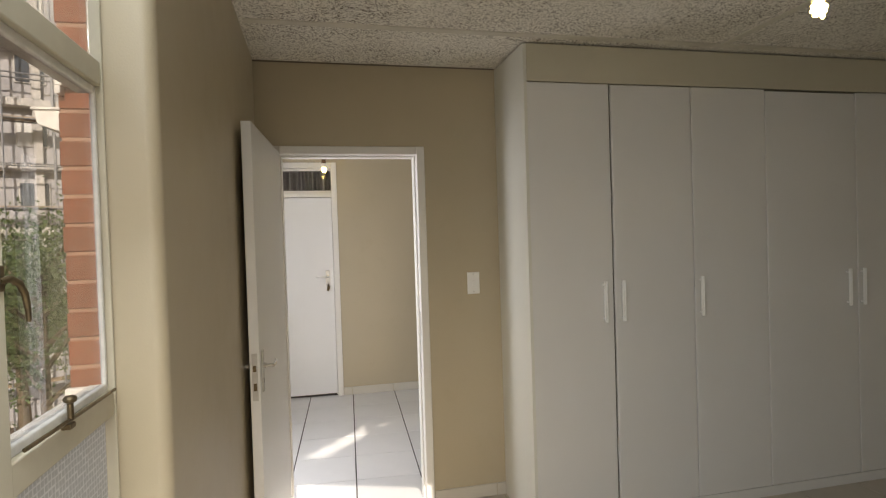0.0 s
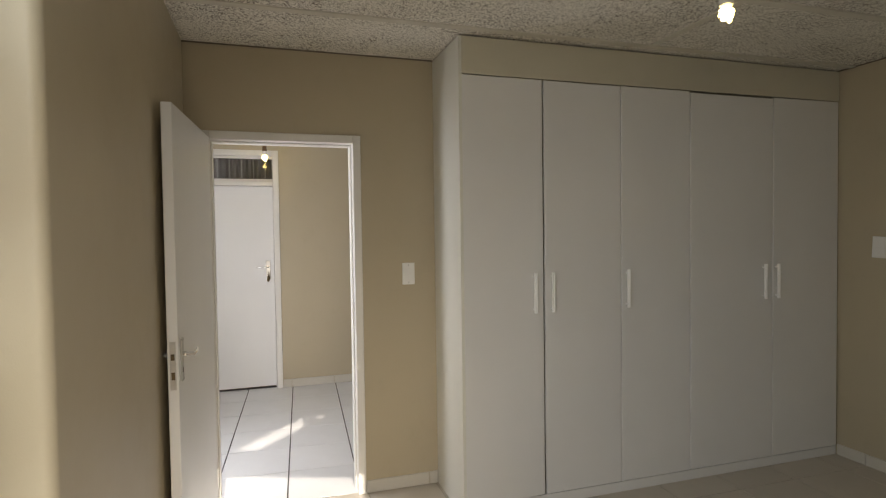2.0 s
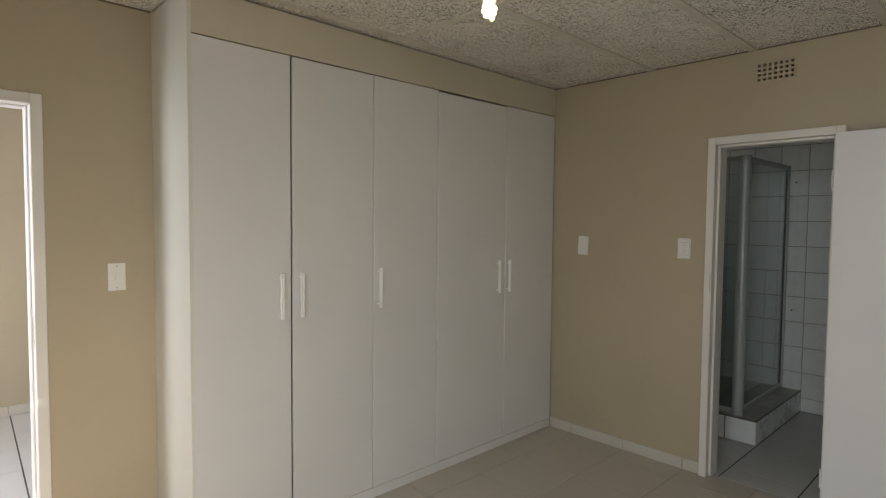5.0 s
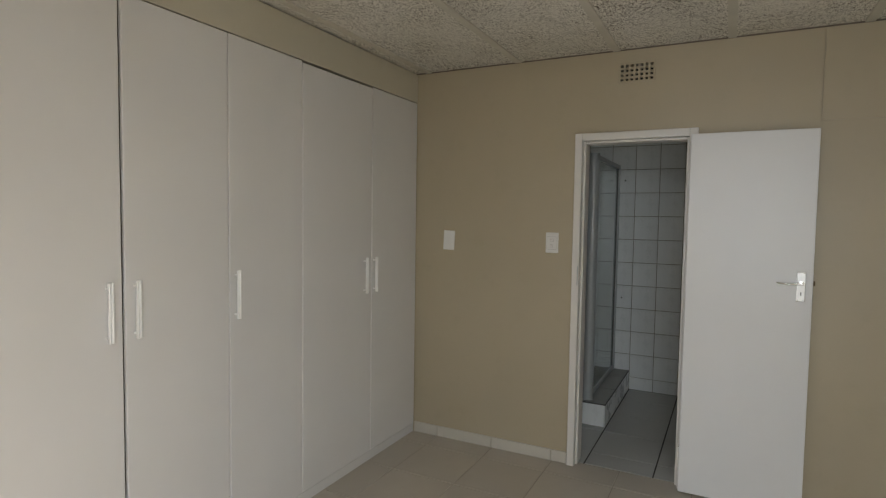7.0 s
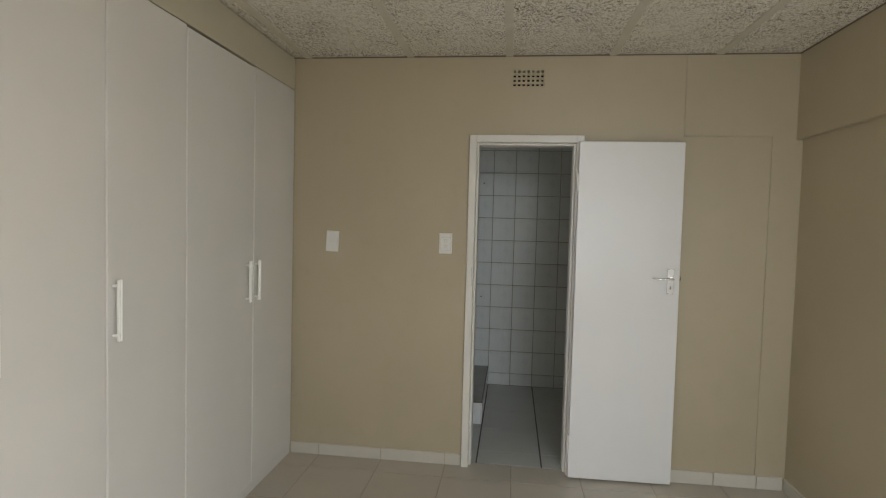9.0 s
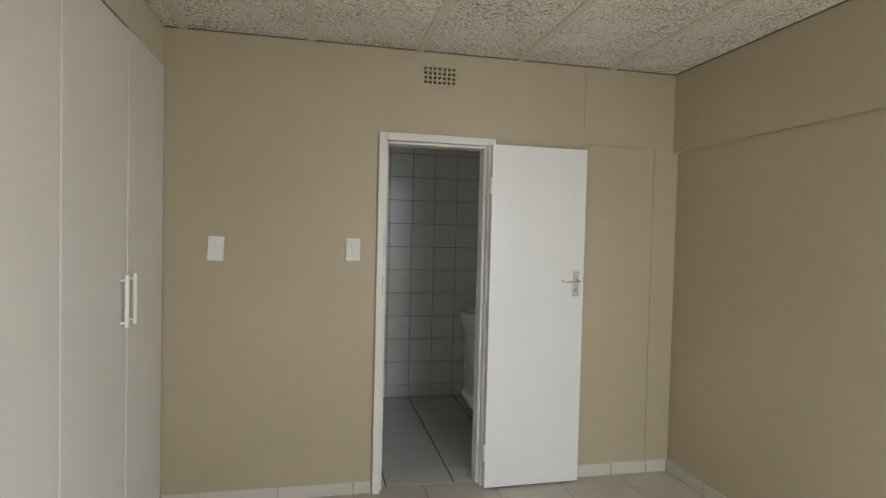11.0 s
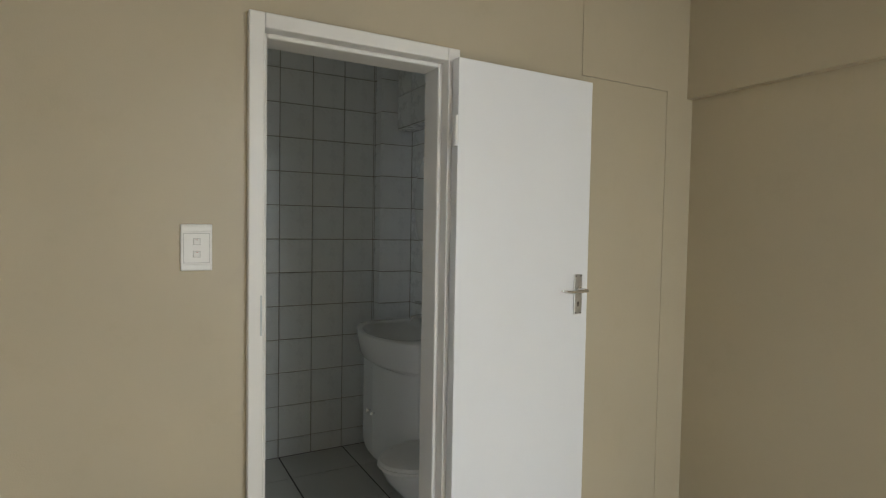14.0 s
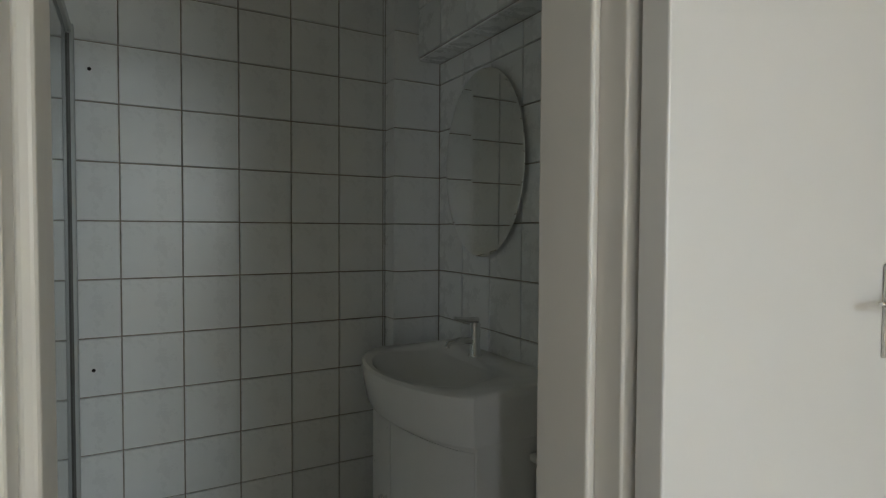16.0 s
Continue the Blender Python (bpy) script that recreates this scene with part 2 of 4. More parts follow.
MORTAR = plain("pale_mortar", (0.30, 0.17, 0.115), 0.9, 0, 0.12, 20.0, 0.4)
PUTTY = plain("weathered_white_paint", (0.66, 0.64, 0.60), 0.6, 0, 0.12, 30.0, 0.3)

# ---- helpers for meshes ----


def box(bm, x0, x1, y0, y1, z0, z1):
    v = [bm.verts.new(p) for p in ((x0, y0, z0), (x1, y0, z0), (x1, y1, z0), (x0, y1, z0), (x0, y0, z1), (x1, y0, z1), (x1, y1, z1), (x0, y1, z1))]
    for f in ((3, 2, 1, 0), (4, 5, 6, 7), (0, 1, 5, 4), (1, 2, 6, 5), (2, 3, 7, 6), (3, 0, 4, 7)):
        bm.faces.new([v[i] for i in f])
    return v


def solid(x0, x1, y0, y1, z0, z1, soft=0.0, steps=2):
    """A bmesh with one block, its edges rounded by soft."""
    bm = bmesh.new()
    box(bm, min(x0, x1), max(x0, x1), min(y0, y1), max(y0, y1), min(z0, z1), max(z0, z1))
    if soft:
        bmesh.ops.bevel(bm, geom=bm.edges[:], offset=soft, segments=steps, affect="EDGES", profile=0.5)
    return bm


def tube(bm, points, radius, sides=10, closed_ends=True):
    """A round bar along a line of points; radius is one number or one for each point."""
    pts = [Vector(p) for p in points]
    rings = []
    up = Vector((0, 0, 1))
    for i, p in enumerate(pts):
        d = (pts[min(i + 1, len(pts) - 1)] - pts[max(i - 1, 0)]).normalized()
        side = d.cross(up)
        if side.length < 1e-3:
            side = d.cross(Vector((0, 1, 0)))
        side.normalize()
        other = d.cross(side).normalized()
        r = radius[i] if isinstance(radius, (list, tuple)) else radius
        rings.append([bm.verts.new(p + r * (math.cos(a) * side + math.sin(a) * other)) for a in (2 * math.pi * k / sides for k in range(sides))])
    for a, b in zip(rings, rings[1:]):
        for k in range(sides):
            bm.faces.new((a[k], a[(k + 1) % sides], b[(k + 1) % sides], b[k]))
    if closed_ends:
        bm.faces.new(rings[0][::-1])
        bm.faces.new(rings[-1])


def lathe(bm, profile, sides=20, centre=(0, 0, 0), sx=1.0, sy=1.0):
    """Turns a profile of (radius, z) round the upright axis."""
    rings = []
    for r, z in profile:
        rings.append([bm.verts.new((centre[0] + sx * r * math.cos(2 * math.pi * k / sides), centre[1] + sy * r * math.sin(2 * math.pi * k / sides), centre[2] + z)) for k in range(sides)])
    for a, b in zip(rings, rings[1:]):
        for k in range(sides):
            bm.faces.new((a[k], a[(k + 1) % sides], b[(k + 1) % sides], b[k]))
    bm.faces.new(rings[0][::-1])
    bm.faces.new(rings[-1])


def outline_prism(bm, outline, z0, z1):
    """An upright prism over an outline of (x, y) points."""
    lo = [bm.verts.new((x, y, z0)) for x, y in outline]
    hi = [bm.verts.new((x, y, z1)) for x, y in outline]
    n = len(outline)
    bm.faces.new(lo[::-1])
    bm.faces.new(hi)
    for i in range(n):
        bm.faces.new((lo[i], lo[(i + 1) % n], hi[(i + 1) % n], hi[i]))


def finish(bm, smooth=False):
    bmesh.ops.recalc_face_normals(bm, faces=bm.faces[:])
    me = bpy.data.meshes.new("mesh")
    bm.to_mesh(me)
    bm.free()
    if smooth:
        me.polygons.foreach_set("use_smooth", [True] * len(me.polygons))
        me.set_sharp_from_angle(angle=radians(40))
    return me


def part(name, bm, material, parent, label="", smooth=False, m=None):
    """Links a bmesh as one mesh object under a thing or under a part."""
    me = finish(bm, smooth)
    me.name = name
    me.materials.append(material)
    ob = new(name, me)
    ob.parent = parent
    if m is not None:
        ob.matrix_basis = m
    if label:
        ob["label"] = label
    return ob


def thing(name, m, label, category, group="", kind=""):
    ob = new(name)
    ob.empty_display_size = 0.05
    ob.matrix_world = m
    return tagged(ob, label, category, group, kind)


def structure(name, bm, material, label, category, smooth=False):
    me = finish(bm, smooth)
    me.name = name
    me.materials.append(material)
    return tagged(new(name, me), label, category, "", "structure")


def wall_bm(axis, a, b, u0, u1, z0, z1, holes=()):
    """A wall between a and b across its axis ('x' or 'y'), from u0 to u1 along it, with holes (u0, u1, z0, z1) cut through."""
    us = sorted({u0, u1, *[h[0] for h in holes], *[h[1] for h in holes]})
    zs = sorted({z0, z1, *[h[2] for h in holes], *[h[3] for h in holes]})
    bm = bmesh.new()

    def there(i, k):
        if not (0 <= i < len(us) - 1 and 0 <= k < len(zs) - 1):
            return False
        u, z = (us[i] + us[i + 1]) / 2, (zs[k] + zs[k + 1]) / 2
        return not any(h[0] < u < h[1] and h[2] < z < h[3] for h in holes)

    def quad(*pts):
        bm.faces.new([bm.verts.new((p[0], p[1], p[2]) if axis == "x" else (p[1], p[0], p[2])) for p in pts])

    for i in range(len(us) - 1):
        for k in range(len(zs) - 1):
            if not there(i, k):
                continue
            p, q, r, s = us[i], us[i + 1], zs[k], zs[k + 1]
            quad((a, p, r), (a, q, r), (a, q, s), (a, p, s))
            quad((b, p, r), (b, p, s), (b, q, s), (b, q, r))
            if not there(i - 1, k):
                quad((a, p, r), (a, p, s), (b, p, s), (b, p, r))
            if not there(i + 1, k):
                quad((a, q, r), (b, q, r), (b, q, s), (a, q, s))
            if not there(i, k - 1):
                quad((a, p, r), (b, p, r), (b, q, r), (a, q, r))
            if not there(i, k + 1):
                quad((a, p, s), (a, q, s), (b, q, s), (b, p, s))
    bmesh.ops.remove_doubles(bm, verts=bm.verts[:], dist=1e-5)
    return bm


# ---- the large structure ----
CEIL = 2.537
WEST, EAST, NORTH = 0.0, 3.98, 3.489      # faces of the bedroom's walls
SOUTH = -0.008
WEST_N = -0.022      # the window wall north of the window lies a little further out

# Window wall: sill and head pieces, and the solid stretch with its rounded corner
WIN_Y0, WIN_Y1, WIN_Z0, WIN_Z1 = 0.12, 1.534, 0.88, 2.36
structure("wall_west", wall_bm("x", -0.146, WEST, SOUTH - 0.12, WIN_Y1, 0, CEIL, [(WIN_Y0, WIN_Y1, WIN_Z0, WIN_Z1)]), KHAKI, "khaki painted plaster wall with a wide steel window", "wall")
bm = bmesh.new()
R = 0.028
arc = [(WEST_N - R + R * math.cos(a), WIN_Y1 + R - R * math.sin(a)) for a in (radians(10 * k) for k in range(0, 10))]
outline_prism(bm, [(WEST_N, NORTH - 0.0005), *arc, (-0.146, WIN_Y1), (-0.146, NORTH - 0.0005)], 0, CEIL)
structure("wall_west_pier", bm, KHAKI, "khaki plaster wall with a rounded corner beside the window", "wall", True)

# North wall with the doorway to the hall
DOOR1 = (0.06, 0.90, -0.01, 2.07)
structure("wall_north", wall_bm("y", NORTH, NORTH + 0.11, -0.146, 4.09, 0, CEIL, [DOOR1]), KHAKI, "khaki painted plaster wall with a doorway to the hall", "wall")

# East wall with the bathroom doorway, the vent hole, and a skin whose seams show where an old opening was closed
DOOR2 = (1.217, 1.891, -0.01, 2.055)
VENT = (1.462, 1.646, 2.353, 2.449)
structure("wall_east", wall_bm("x", EAST + 0.006, EAST + 0.11, -0.14, NORTH, 0, CEIL, [DOOR2, VENT]), KHAKI, "khaki plaster wall with a narrow bathroom doorway", "wall")
east = bpy.data.objects["wall_east"]
G = 0.0015
for u0, u1, z0, z1, cuts in ((0.645 + G, NORTH, 0, CEIL, [DOOR2, VENT]), (-0.14, 0.645 - G, 2.062 + G, CEIL, []), (0.158 + G, 0.645 + G, 0, 2.062 - G, []), (-0.14, 0.158 - G, 0, 2.062 + G, [])):
    part("plaster_panel", wall_bm("x", EAST, EAST + 0.0055, u0, u1, z0, z1, cuts), KHAKI, east)

# South wall: the upper part stands proud of the lower one as a beam; the walk begins in its unseen open doorway
# Unseen stepped holes added through the beam, to cast the hall floor's sun streak
sun_slots = [(0.02 + 0.04 * k, 0.06 + 0.04 * k, max(2.046, 2.014 + 0.0225 * k), 2.196 + 0.0225 * k + 0.012 * math.sin(2.3 * k)) for k in range(15)] + [(0.74, 0.80, 2.425, 2.53), (0.82, 0.88, 2.448, 2.532)]
structure("wall_south", wall_bm("y", SOUTH - 0.12, SOUTH, 0.0, EAST, 0, 2.045, [(0.05, 0.885, -0.01, 2.04)]), KHAKI, "khaki plaster wall under a shallow beam", "wall")
structure("beam_south", wall_bm("y", SOUTH - 0.12, 0.028, 0.0, EAST, 2.0455, CEIL, sun_slots), KHAKI, "khaki plaster beam standing proud above the wall", "beam")
# Added board, out of view, tilted to cut the sun patch's far edge aslant
blind = structure("sun_patch_board", solid(-0.75, 0.75, -0.02, 0.0, 0.0, 0.22, 0.003), PUTTY, "unseen tilted white board added to slant the sun patch's edge", "blind")
blind.matrix_world = pose(0.665, SOUTH - 0.125, 1.945, 0, 10.0, 0)

# Ceiling of the bedroom: boards between flat cover strips, in one mesh with two materials
bm = bmesh.new()
box(bm, -0.146, 4.09, SOUTH - 0.12, NORTH + 0.11, CEIL, CEIL + 0.05)
strips_y = [2.925, 2.275, 1.67, 1.065, 0.466, 0.05]
n_board = len(bm.faces)
for y in strips_y[:-1]:
    box(bm, WEST, EAST, y - 0.021, y + 0.021, CEIL - 0.007, CEIL)
for i, y in enumerate(strips_y[:-1]):
    box(bm, 2.425, 2.465, strips_y[i + 1] + 0.022, y - 0.022, CEIL - 0.006, CEIL)
n_strip = len(bm.faces)
# thin dark strips that paint the shaded crack between ceiling and walls
for x0, x1, y0, y1 in ((EAST - 0.005, EAST - 0.0005, 0.028, NORTH), (WEST, EAST - 0.005, 0.0285, 0.033), (WEST_N, 1.34, NORTH - 0.005, NORTH - 0.0005)):
    box(bm, x0, x1, y0, y1, CEIL - 0.0075, CEIL)
bm.faces.index_update()
for face in bm.faces:
    face.material_index = 2 if face.index >= n_strip else 1 if face.index >= n_board else 0
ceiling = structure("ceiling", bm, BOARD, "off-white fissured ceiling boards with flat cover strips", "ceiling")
ceiling.data.materials.append(STRIP)
ceiling.data.materials.append(GAP_SHADE)

# Hall beyond the north wall
HW, HE, HN = -0.62, 2.6, 6.0
HALL_DOOR = (-0.40, 0.50, -0.01, 2.335)
structure("wall_hall_north", wall_bm("y", HN, HN + 0.12, HW - 0.2, HE + 0.11, 0, CEIL, [HALL_DOOR]), KHAKI, "khaki plaster hall wall with a white door", "wall")
structure("wall_hall_east", solid(HE, HE + 0.11, NORTH + 0.11, HN, 0, CEIL), KHAKI, "khaki plaster hall wall", "wall")
# the west opening is unseen, added to hold the hall's area lamp
structure("wall_hall_west", wall_bm("x", HW - 0.06, HW, NORTH + 0.11, HN, 0, CEIL, [(3.62, 4.29, 0.5, 2.2)]), WHITE_WALL, "white hall wall with an unseen opening added for the hall lamp", "wall")
structure("wall_hall_south", solid(HW - 0.06, -0.147, NORTH + 0.0, NORTH + 0.11, 0, CEIL), WHITE_WALL, "plain hall wall", "wall")
structure("ceiling_hall", solid(HW - 0.06, HE + 0.11, NORTH + 0.111, HN + 0.12, CEIL, CEIL + 0.05), STRIP, "off-white hall ceiling", "ceiling")

# Bathroom beyond the east wall
BX0, BX1, BY0, BY1, BCEIL = EAST + 0.11, 5.8, 0.55, 2.95, 2.60
structure("wall_bath_east", solid(BX1 + 0.008, BX1 + 0.12, BY0 - 0.12, BY1 + 0.12, 0, BCEIL), GROUT_WALL, "bathroom wall of square white glazed tiles", "wall")
structure("wall_bath_south", solid(BX0, BX1 + 0.008, BY0 - 0.12, BY0 - 0.008, 0, BCEIL), GROUT_WALL, "tiled bathroom wall behind the basin", "wall")
# the north opening is cut for the added fill window
structure("wall_bath_north", wall_bm("y", BY1, BY1 + 0.12, BX0, BX1 + 0.008, 0, BCEIL, [(4.75, 5.6, 1.55, 2.4)]), WHITE_WALL, "plain white bathroom wall", "wall")
structure("wall_bath_west", wall_bm("x", EAST + 0.1105, EAST + 0.118, BY0 - 0.12, BY1 + 0.12, 0, BCEIL, [(1.205, 1.895, -0.01, 2.065)]), WHITE_WALL, "plain white bathroom wall beside the doorway", "wall")
structure("ceiling_bath", solid(BX0, BX1 + 0.12, BY0 - 0.12, BY1 + 0.12, BCEIL, BCEIL + 0.05), STRIP, "off-white bathroom ceiling", "ceiling")
structure("pipe_casing", solid(5.714, BX1 + 0.004, BY0 - 0.008, 0.767, 0, BCEIL), GROUT_WALL, "tiled pipe casing in the bathroom corner", "casing")
structure("beam_bath", solid(BX0 + 0.008, 5.713, BY0 - 0.0075, 0.652, 2.095, BCEIL), GROUT_WALL, "tiled beam over the basin", "beam")

# Floors: bed of grout under the tiles
structure("floor", solid(-0.146, EAST + 0.055, SOUTH - 0.12, NORTH + 0.02, -0.08, -0.003), GROUT_BED, "beige ceramic tile floor with pale joints", "floor")
structure("floor_hall", solid(HW - 0.06, HE + 0.11, NORTH + 0.0205, HN + 0.12, -0.08, -0.003), GROUT_DARK, "pale grey tile floor with dark joints", "floor")
structure("floor_bath", solid(EAST + 0.0555, BX1 + 0.12, BY0 - 0.12, BY1 + 0.12, -0.08, -0.003), GROUT_DARK, "grey tile floor with dark joints", "floor")

# ---- doors ----


def door_frame(name, width, height, depth, face, label, proud=0.012, rebate=0.052, stop=0.009):
    """Pressed steel frame in a wall that lies along local x; its room side is at local y = 0 and looks to -y.
    Each jamb has a rounded face, a rebate for the leaf and a wide stop behind it that lines the rest of the wall."""
    d = thing(name, Matrix(), label, "door frame", "", "structure")
    for s, x0, x1 in (("l", 0, face), ("r", width - face, width)):
        part("jamb", solid(x0, x1, -proud, depth + 0.012, 0, height, 0.004, 3), ENAMEL, d)
        rx0, rx1 = (face - 0.0005, face + stop) if s == "l" else (width - face - stop, width - face + 0.0005)
        part("rebate_stop", solid(rx0, rx1, rebate, depth + 0.0105, 0, height - face, 0.005, 3), ENAMEL, d)
    part("head", solid(face, width - face, -proud, depth + 0.012, height - face, height, 0.004, 3), ENAMEL, d)
    part("rebate_stop", solid(face + stop, width - face - stop, rebate, depth + 0.0105, height - face - stop, height - face + 0.0005, 0.005, 3), ENAMEL, d)
    return d


def lever_set(parent, x, z, side, way, plate, material, reach=1.0):
    """Lever handle on a back plate with a keyhole. side: -1 or 1, the way out of the leaf along y; way: where the lever points along x; reach: how far it stands out."""
    t = 0.006
    face = 0.0 if side < 0 else 0.04
    out = lambda d: face + side * (d if d < 0.01 else 0.01 + (d - 0.01) * reach)
    h = part("handle_plate", solid(x - plate[0] / 2, x + plate[0] / 2, out(0), out(t), z - plate[1] * 0.62, z + plate[1] * 0.38, 0.0025), material, parent, "polished back plate")
    bm = bmesh.new()
    tube(bm, [(x, out(t * 0.5), z), (x, out(0.016), z)], 0.0115, 14)
    tube(bm, [(x, out(0.014), z), (x, out(0.042), z)], 0.008, 12)
    tube(bm, [(x - way * 0.008, out(0.046), z), (x + way * 0.03, out(0.047), z - 0.001), (x + way * 0.07, out(0.044), z - 0.003), (x + way * 0.1, out(0.04), z + 0.0), (x + way * 0.112, out(0.036), z + 0.003)], [0.0072, 0.0068, 0.0058, 0.0046, 0.003], 12)
    part("lever", bm, CHROME, h, "chrome lever", True)
    part("keyhole", solid(x - 0.003, x + 0.003, out(t - 0.001), out(t + 0.0006), z - plate[1] * 0.42, z - plate[1] * 0.30), DARK, h)
    bm = bmesh.new()
    for dz in (plate[1] * 0.34, -plate[1] * 0.58):
        for dx in (-plate[0] * 0.3, plate[0] * 0.3):
            tube(bm, [(x + dx, out(t - 0.001), z + dz), (x + dx, out(t + 0.0007), z + dz)], 0.0022, 8)
    part("screw", bm, DARK, h)
    return h


def door_leaf(name, m, width, height, hinge_right, plate, plate_z, label, both=True, latch=True):
    """Flush leaf from local x = 0 (hinge side) to width, thickness 0.04 from y = 0 to 0.04."""
    d = thing(name, m, label, "door")
    part("leaf", solid(0, width, 0, 0.04, 0.012, height, 0.003), LEAF_PAINT, d)
    lx = width - 0.052
    lever_set(d, lx, plate_z, -1, -1, plate, STEEL)
    if both:
        lever_set(d, lx, plate_z, 1, -1, plate, STEEL, 0.25)
    if latch:
        p = part("lock_face", solid(width - 0.0005, width + 0.0016, 0.009, 0.031, plate_z - 0.13, plate_z + 0.06, 0.0006), STEEL, d, "worn steel lock plate in the edge")
        part("latch", solid(width + 0.001, width + 0.011, 0.013, 0.026, plate_z - 0.012, plate_z + 0.012, 0.002), BRONZE, p)
        part("bolt", solid(width + 0.001, width + 0.003, 0.013, 0.026, plate_z - 0.09, plate_z - 0.06, 0.0005), BRONZE, p)
    for z in (0.22, height - 0.24):
        bm = bmesh.new()
        tube(bm, [(-0.006, 0.002, z - 0.05), (-0.006, 0.002, z + 0.05)], 0.006, 10)
        box(bm, -0.004, 0.001, 0.003, 0.032, z - 0.05, z + 0.05)
        part("hinge", bm, ENAMEL, d, "painted butt hinge")
    return d


# Doorway to the hall: frame and open leaf
f1 = door_frame("door_frame_1", 0.848, 2.074, 0.11, 0.045, "white painted steel door frame to the hall")
f1.matrix_world = pose(0.056, NORTH, 0)
part("strike_plate", solid(0.8025, 0.8032, 0.012, 0.04, 0.98, 1.12), STEEL, f1)
H1, E1 = Vector((0.103, 3.452)), Vector((0.043, 2.645))
a1 = math.degrees(math.atan2(E1.y - H1.y, E1.x - H1.x))
leaf1 = door_leaf("door_1", pose(H1.x, H1.y, 0, 0, 0, a1) @ Matrix.Diagonal((1, -1, 1, 1)), 0.805, 2.034, False, (0.036, 0.172), 1.045, "white painted door standing wide open against the wall")

# Bathroom doorway: frame and leaf folded back
f2 = door_frame("door_frame_2", 0.684, 2.06, 0.11, 0.044, "white painted steel door frame to the bathroom", 0.026, 0.016, 0.015)
f2.matrix_world = pose(EAST, 1.896, 0, 0, 0, -90)
part("strike_plate", solid(0.033, 0.0385, -0.0272, -0.0257, 1.138, 1.255, 0.0006), POST, f2)
H2, E2 = Vector((3.902, 1.246)), Vector((3.912, 0.648))
a2 = math.degrees(math.atan2(E2.y - H2.y, E2.x - H2.x))
leaf2 = door_leaf("door_2", pose(H2.x, H2.y, 0, 0, 0, a2), 0.595, 2.018, True, (0.04, 0.152), 1.232, "white painted bathroom door standing wide open", False, True)

# Hall's far door with a fanlight above
f3 = door_frame("door_frame_3", 0.90, 2.335, 0.12, 0.055, "white painted frame with a fanlight above the hall door")
f3.matrix_world = pose(-0.40, HN, 0)
part("transom", solid(0.055, 0.845, -0.010, 0.1, 1.992, 2.035, 0.004), ENAMEL, f3)
fan = part("fanlight_frame", solid(0.055, 0.845, 0.03, 0.06, 2.035, 2.06, 0.003), ENAMEL, f3)
part("fanlight_bar", solid(0.055, 0.845, 0.03, 0.06, 2.255, 2.28, 0.003), ENAMEL, fan)
part("pane", solid(0.055, 0.845, 0.042, 0.047, 2.06, 2.255), FANLIGHT, fan, "dark grey reeded pane")
bm = bmesh.new()
fold = [(0.06 + 0.78 * k / 60, 0.112 + 0.012 * math.sin(k * 1.35) + 0.004 * math.sin(k * 0.7)) for k in range(61)]
outline_prism(bm, fold + [(x, y + 0.003) for x, y in fold[::-1]], 2.05, 2.27)
part("fanlight_curtain", bm, CURTAIN, fan, "grey gathered cloth behind the pane", True)
for k in range(7):
    part("burglar_bar", solid(0.11 + 0.11 * k, 0.122 + 0.11 * k, 0.09, 0.1, 2.037, 2.28), STEEL, fan)
door3 = thing("door_3", pose(0.0, 0, 0), "closed white flush door at the end of the hall", "door")
door3.matrix_world = pose(-0.345 + 0.79, HN + 0.03, 0, 0, 0, 180) @ Matrix.Diagonal((1, -1, 1, 1))
part("leaf", solid(0.003, 0.787, 0, 0.04, 0.024, 1.988, 0.003), LEAF_PAINT, door3)
h3 = lever_set(door3, 0.062, 1.20, -1, 1, (0.042, 0.16), STEEL)
bm = bmesh.new()
tube(bm, [(0.062, -0.006, 1.125), (0.062, -0.03, 1.122)], 0.004, 8)
tube(bm, [(0.062, -0.03, 1.128), (0.058, -0.03, 1.095), (0.066, -0.029, 1.06)], [0.012, 0.015, 0.01], 8)
part("key_bunch", bm, BRONZE, h3, "bunch of keys in the lock")
# unseen near-black sheet that closes the opening behind the door
part("backing", solid(-0.40, 0.50, HN + 0.16, HN + 0.17, 0, 2.34), DARK, bpy.data.objects["wall_hall_north"])

# ---- wardrobe ----
WX0, WX1, WF = 1.341, 3.976, 3.013
DOORS = [(1.356, 1.817), (1.827, 2.309), (2.313, 2.789), (2.793, 3.421), (3.425, 3.970)]
HANDLES = [1.758, 1.864, 2.343, 3.34, 3.444]
ward = thing("wardrobe", pose(WX0, WF, 0), "built-in wardrobe with five tall white doors", "wardrobe")
WW, WD = WX1 - WX0, NORTH - WF - 0.002
part("side_panel", solid(0, 0.018, 0.0, WD, 0, CEIL - 0.009, 0.002), SIDE_PAINT, ward, "off-white painted side panel")
part("back_panel", solid(0.019, WW - 0.001, WD - 0.012, WD, 0.06, 2.33), GAP_SHADE, ward)
part("top_panel", solid(0.019, WW - 0.001, 0.022, WD - 0.013, 2.314, 2.331), GAP_SHADE, ward)
part("base_panel", solid(0.019, WW - 0.001, 0.022, WD - 0.013, 0.06, 0.078), GAP_SHADE, ward)
part("kickboard", solid(0.0185, WW - 0.001, 0.006, 0.021, 0, 0.058, 0.002), MELAMINE, ward, "white kickboard")
for x in (1.8225, 2.311, 2.791, 3.423):
    part("divider", solid(x - WX0 - 0.009, x - WX0 + 0.009, 0.026, WD - 0.013, 0.079, 2.304), GAP_SHADE, ward)
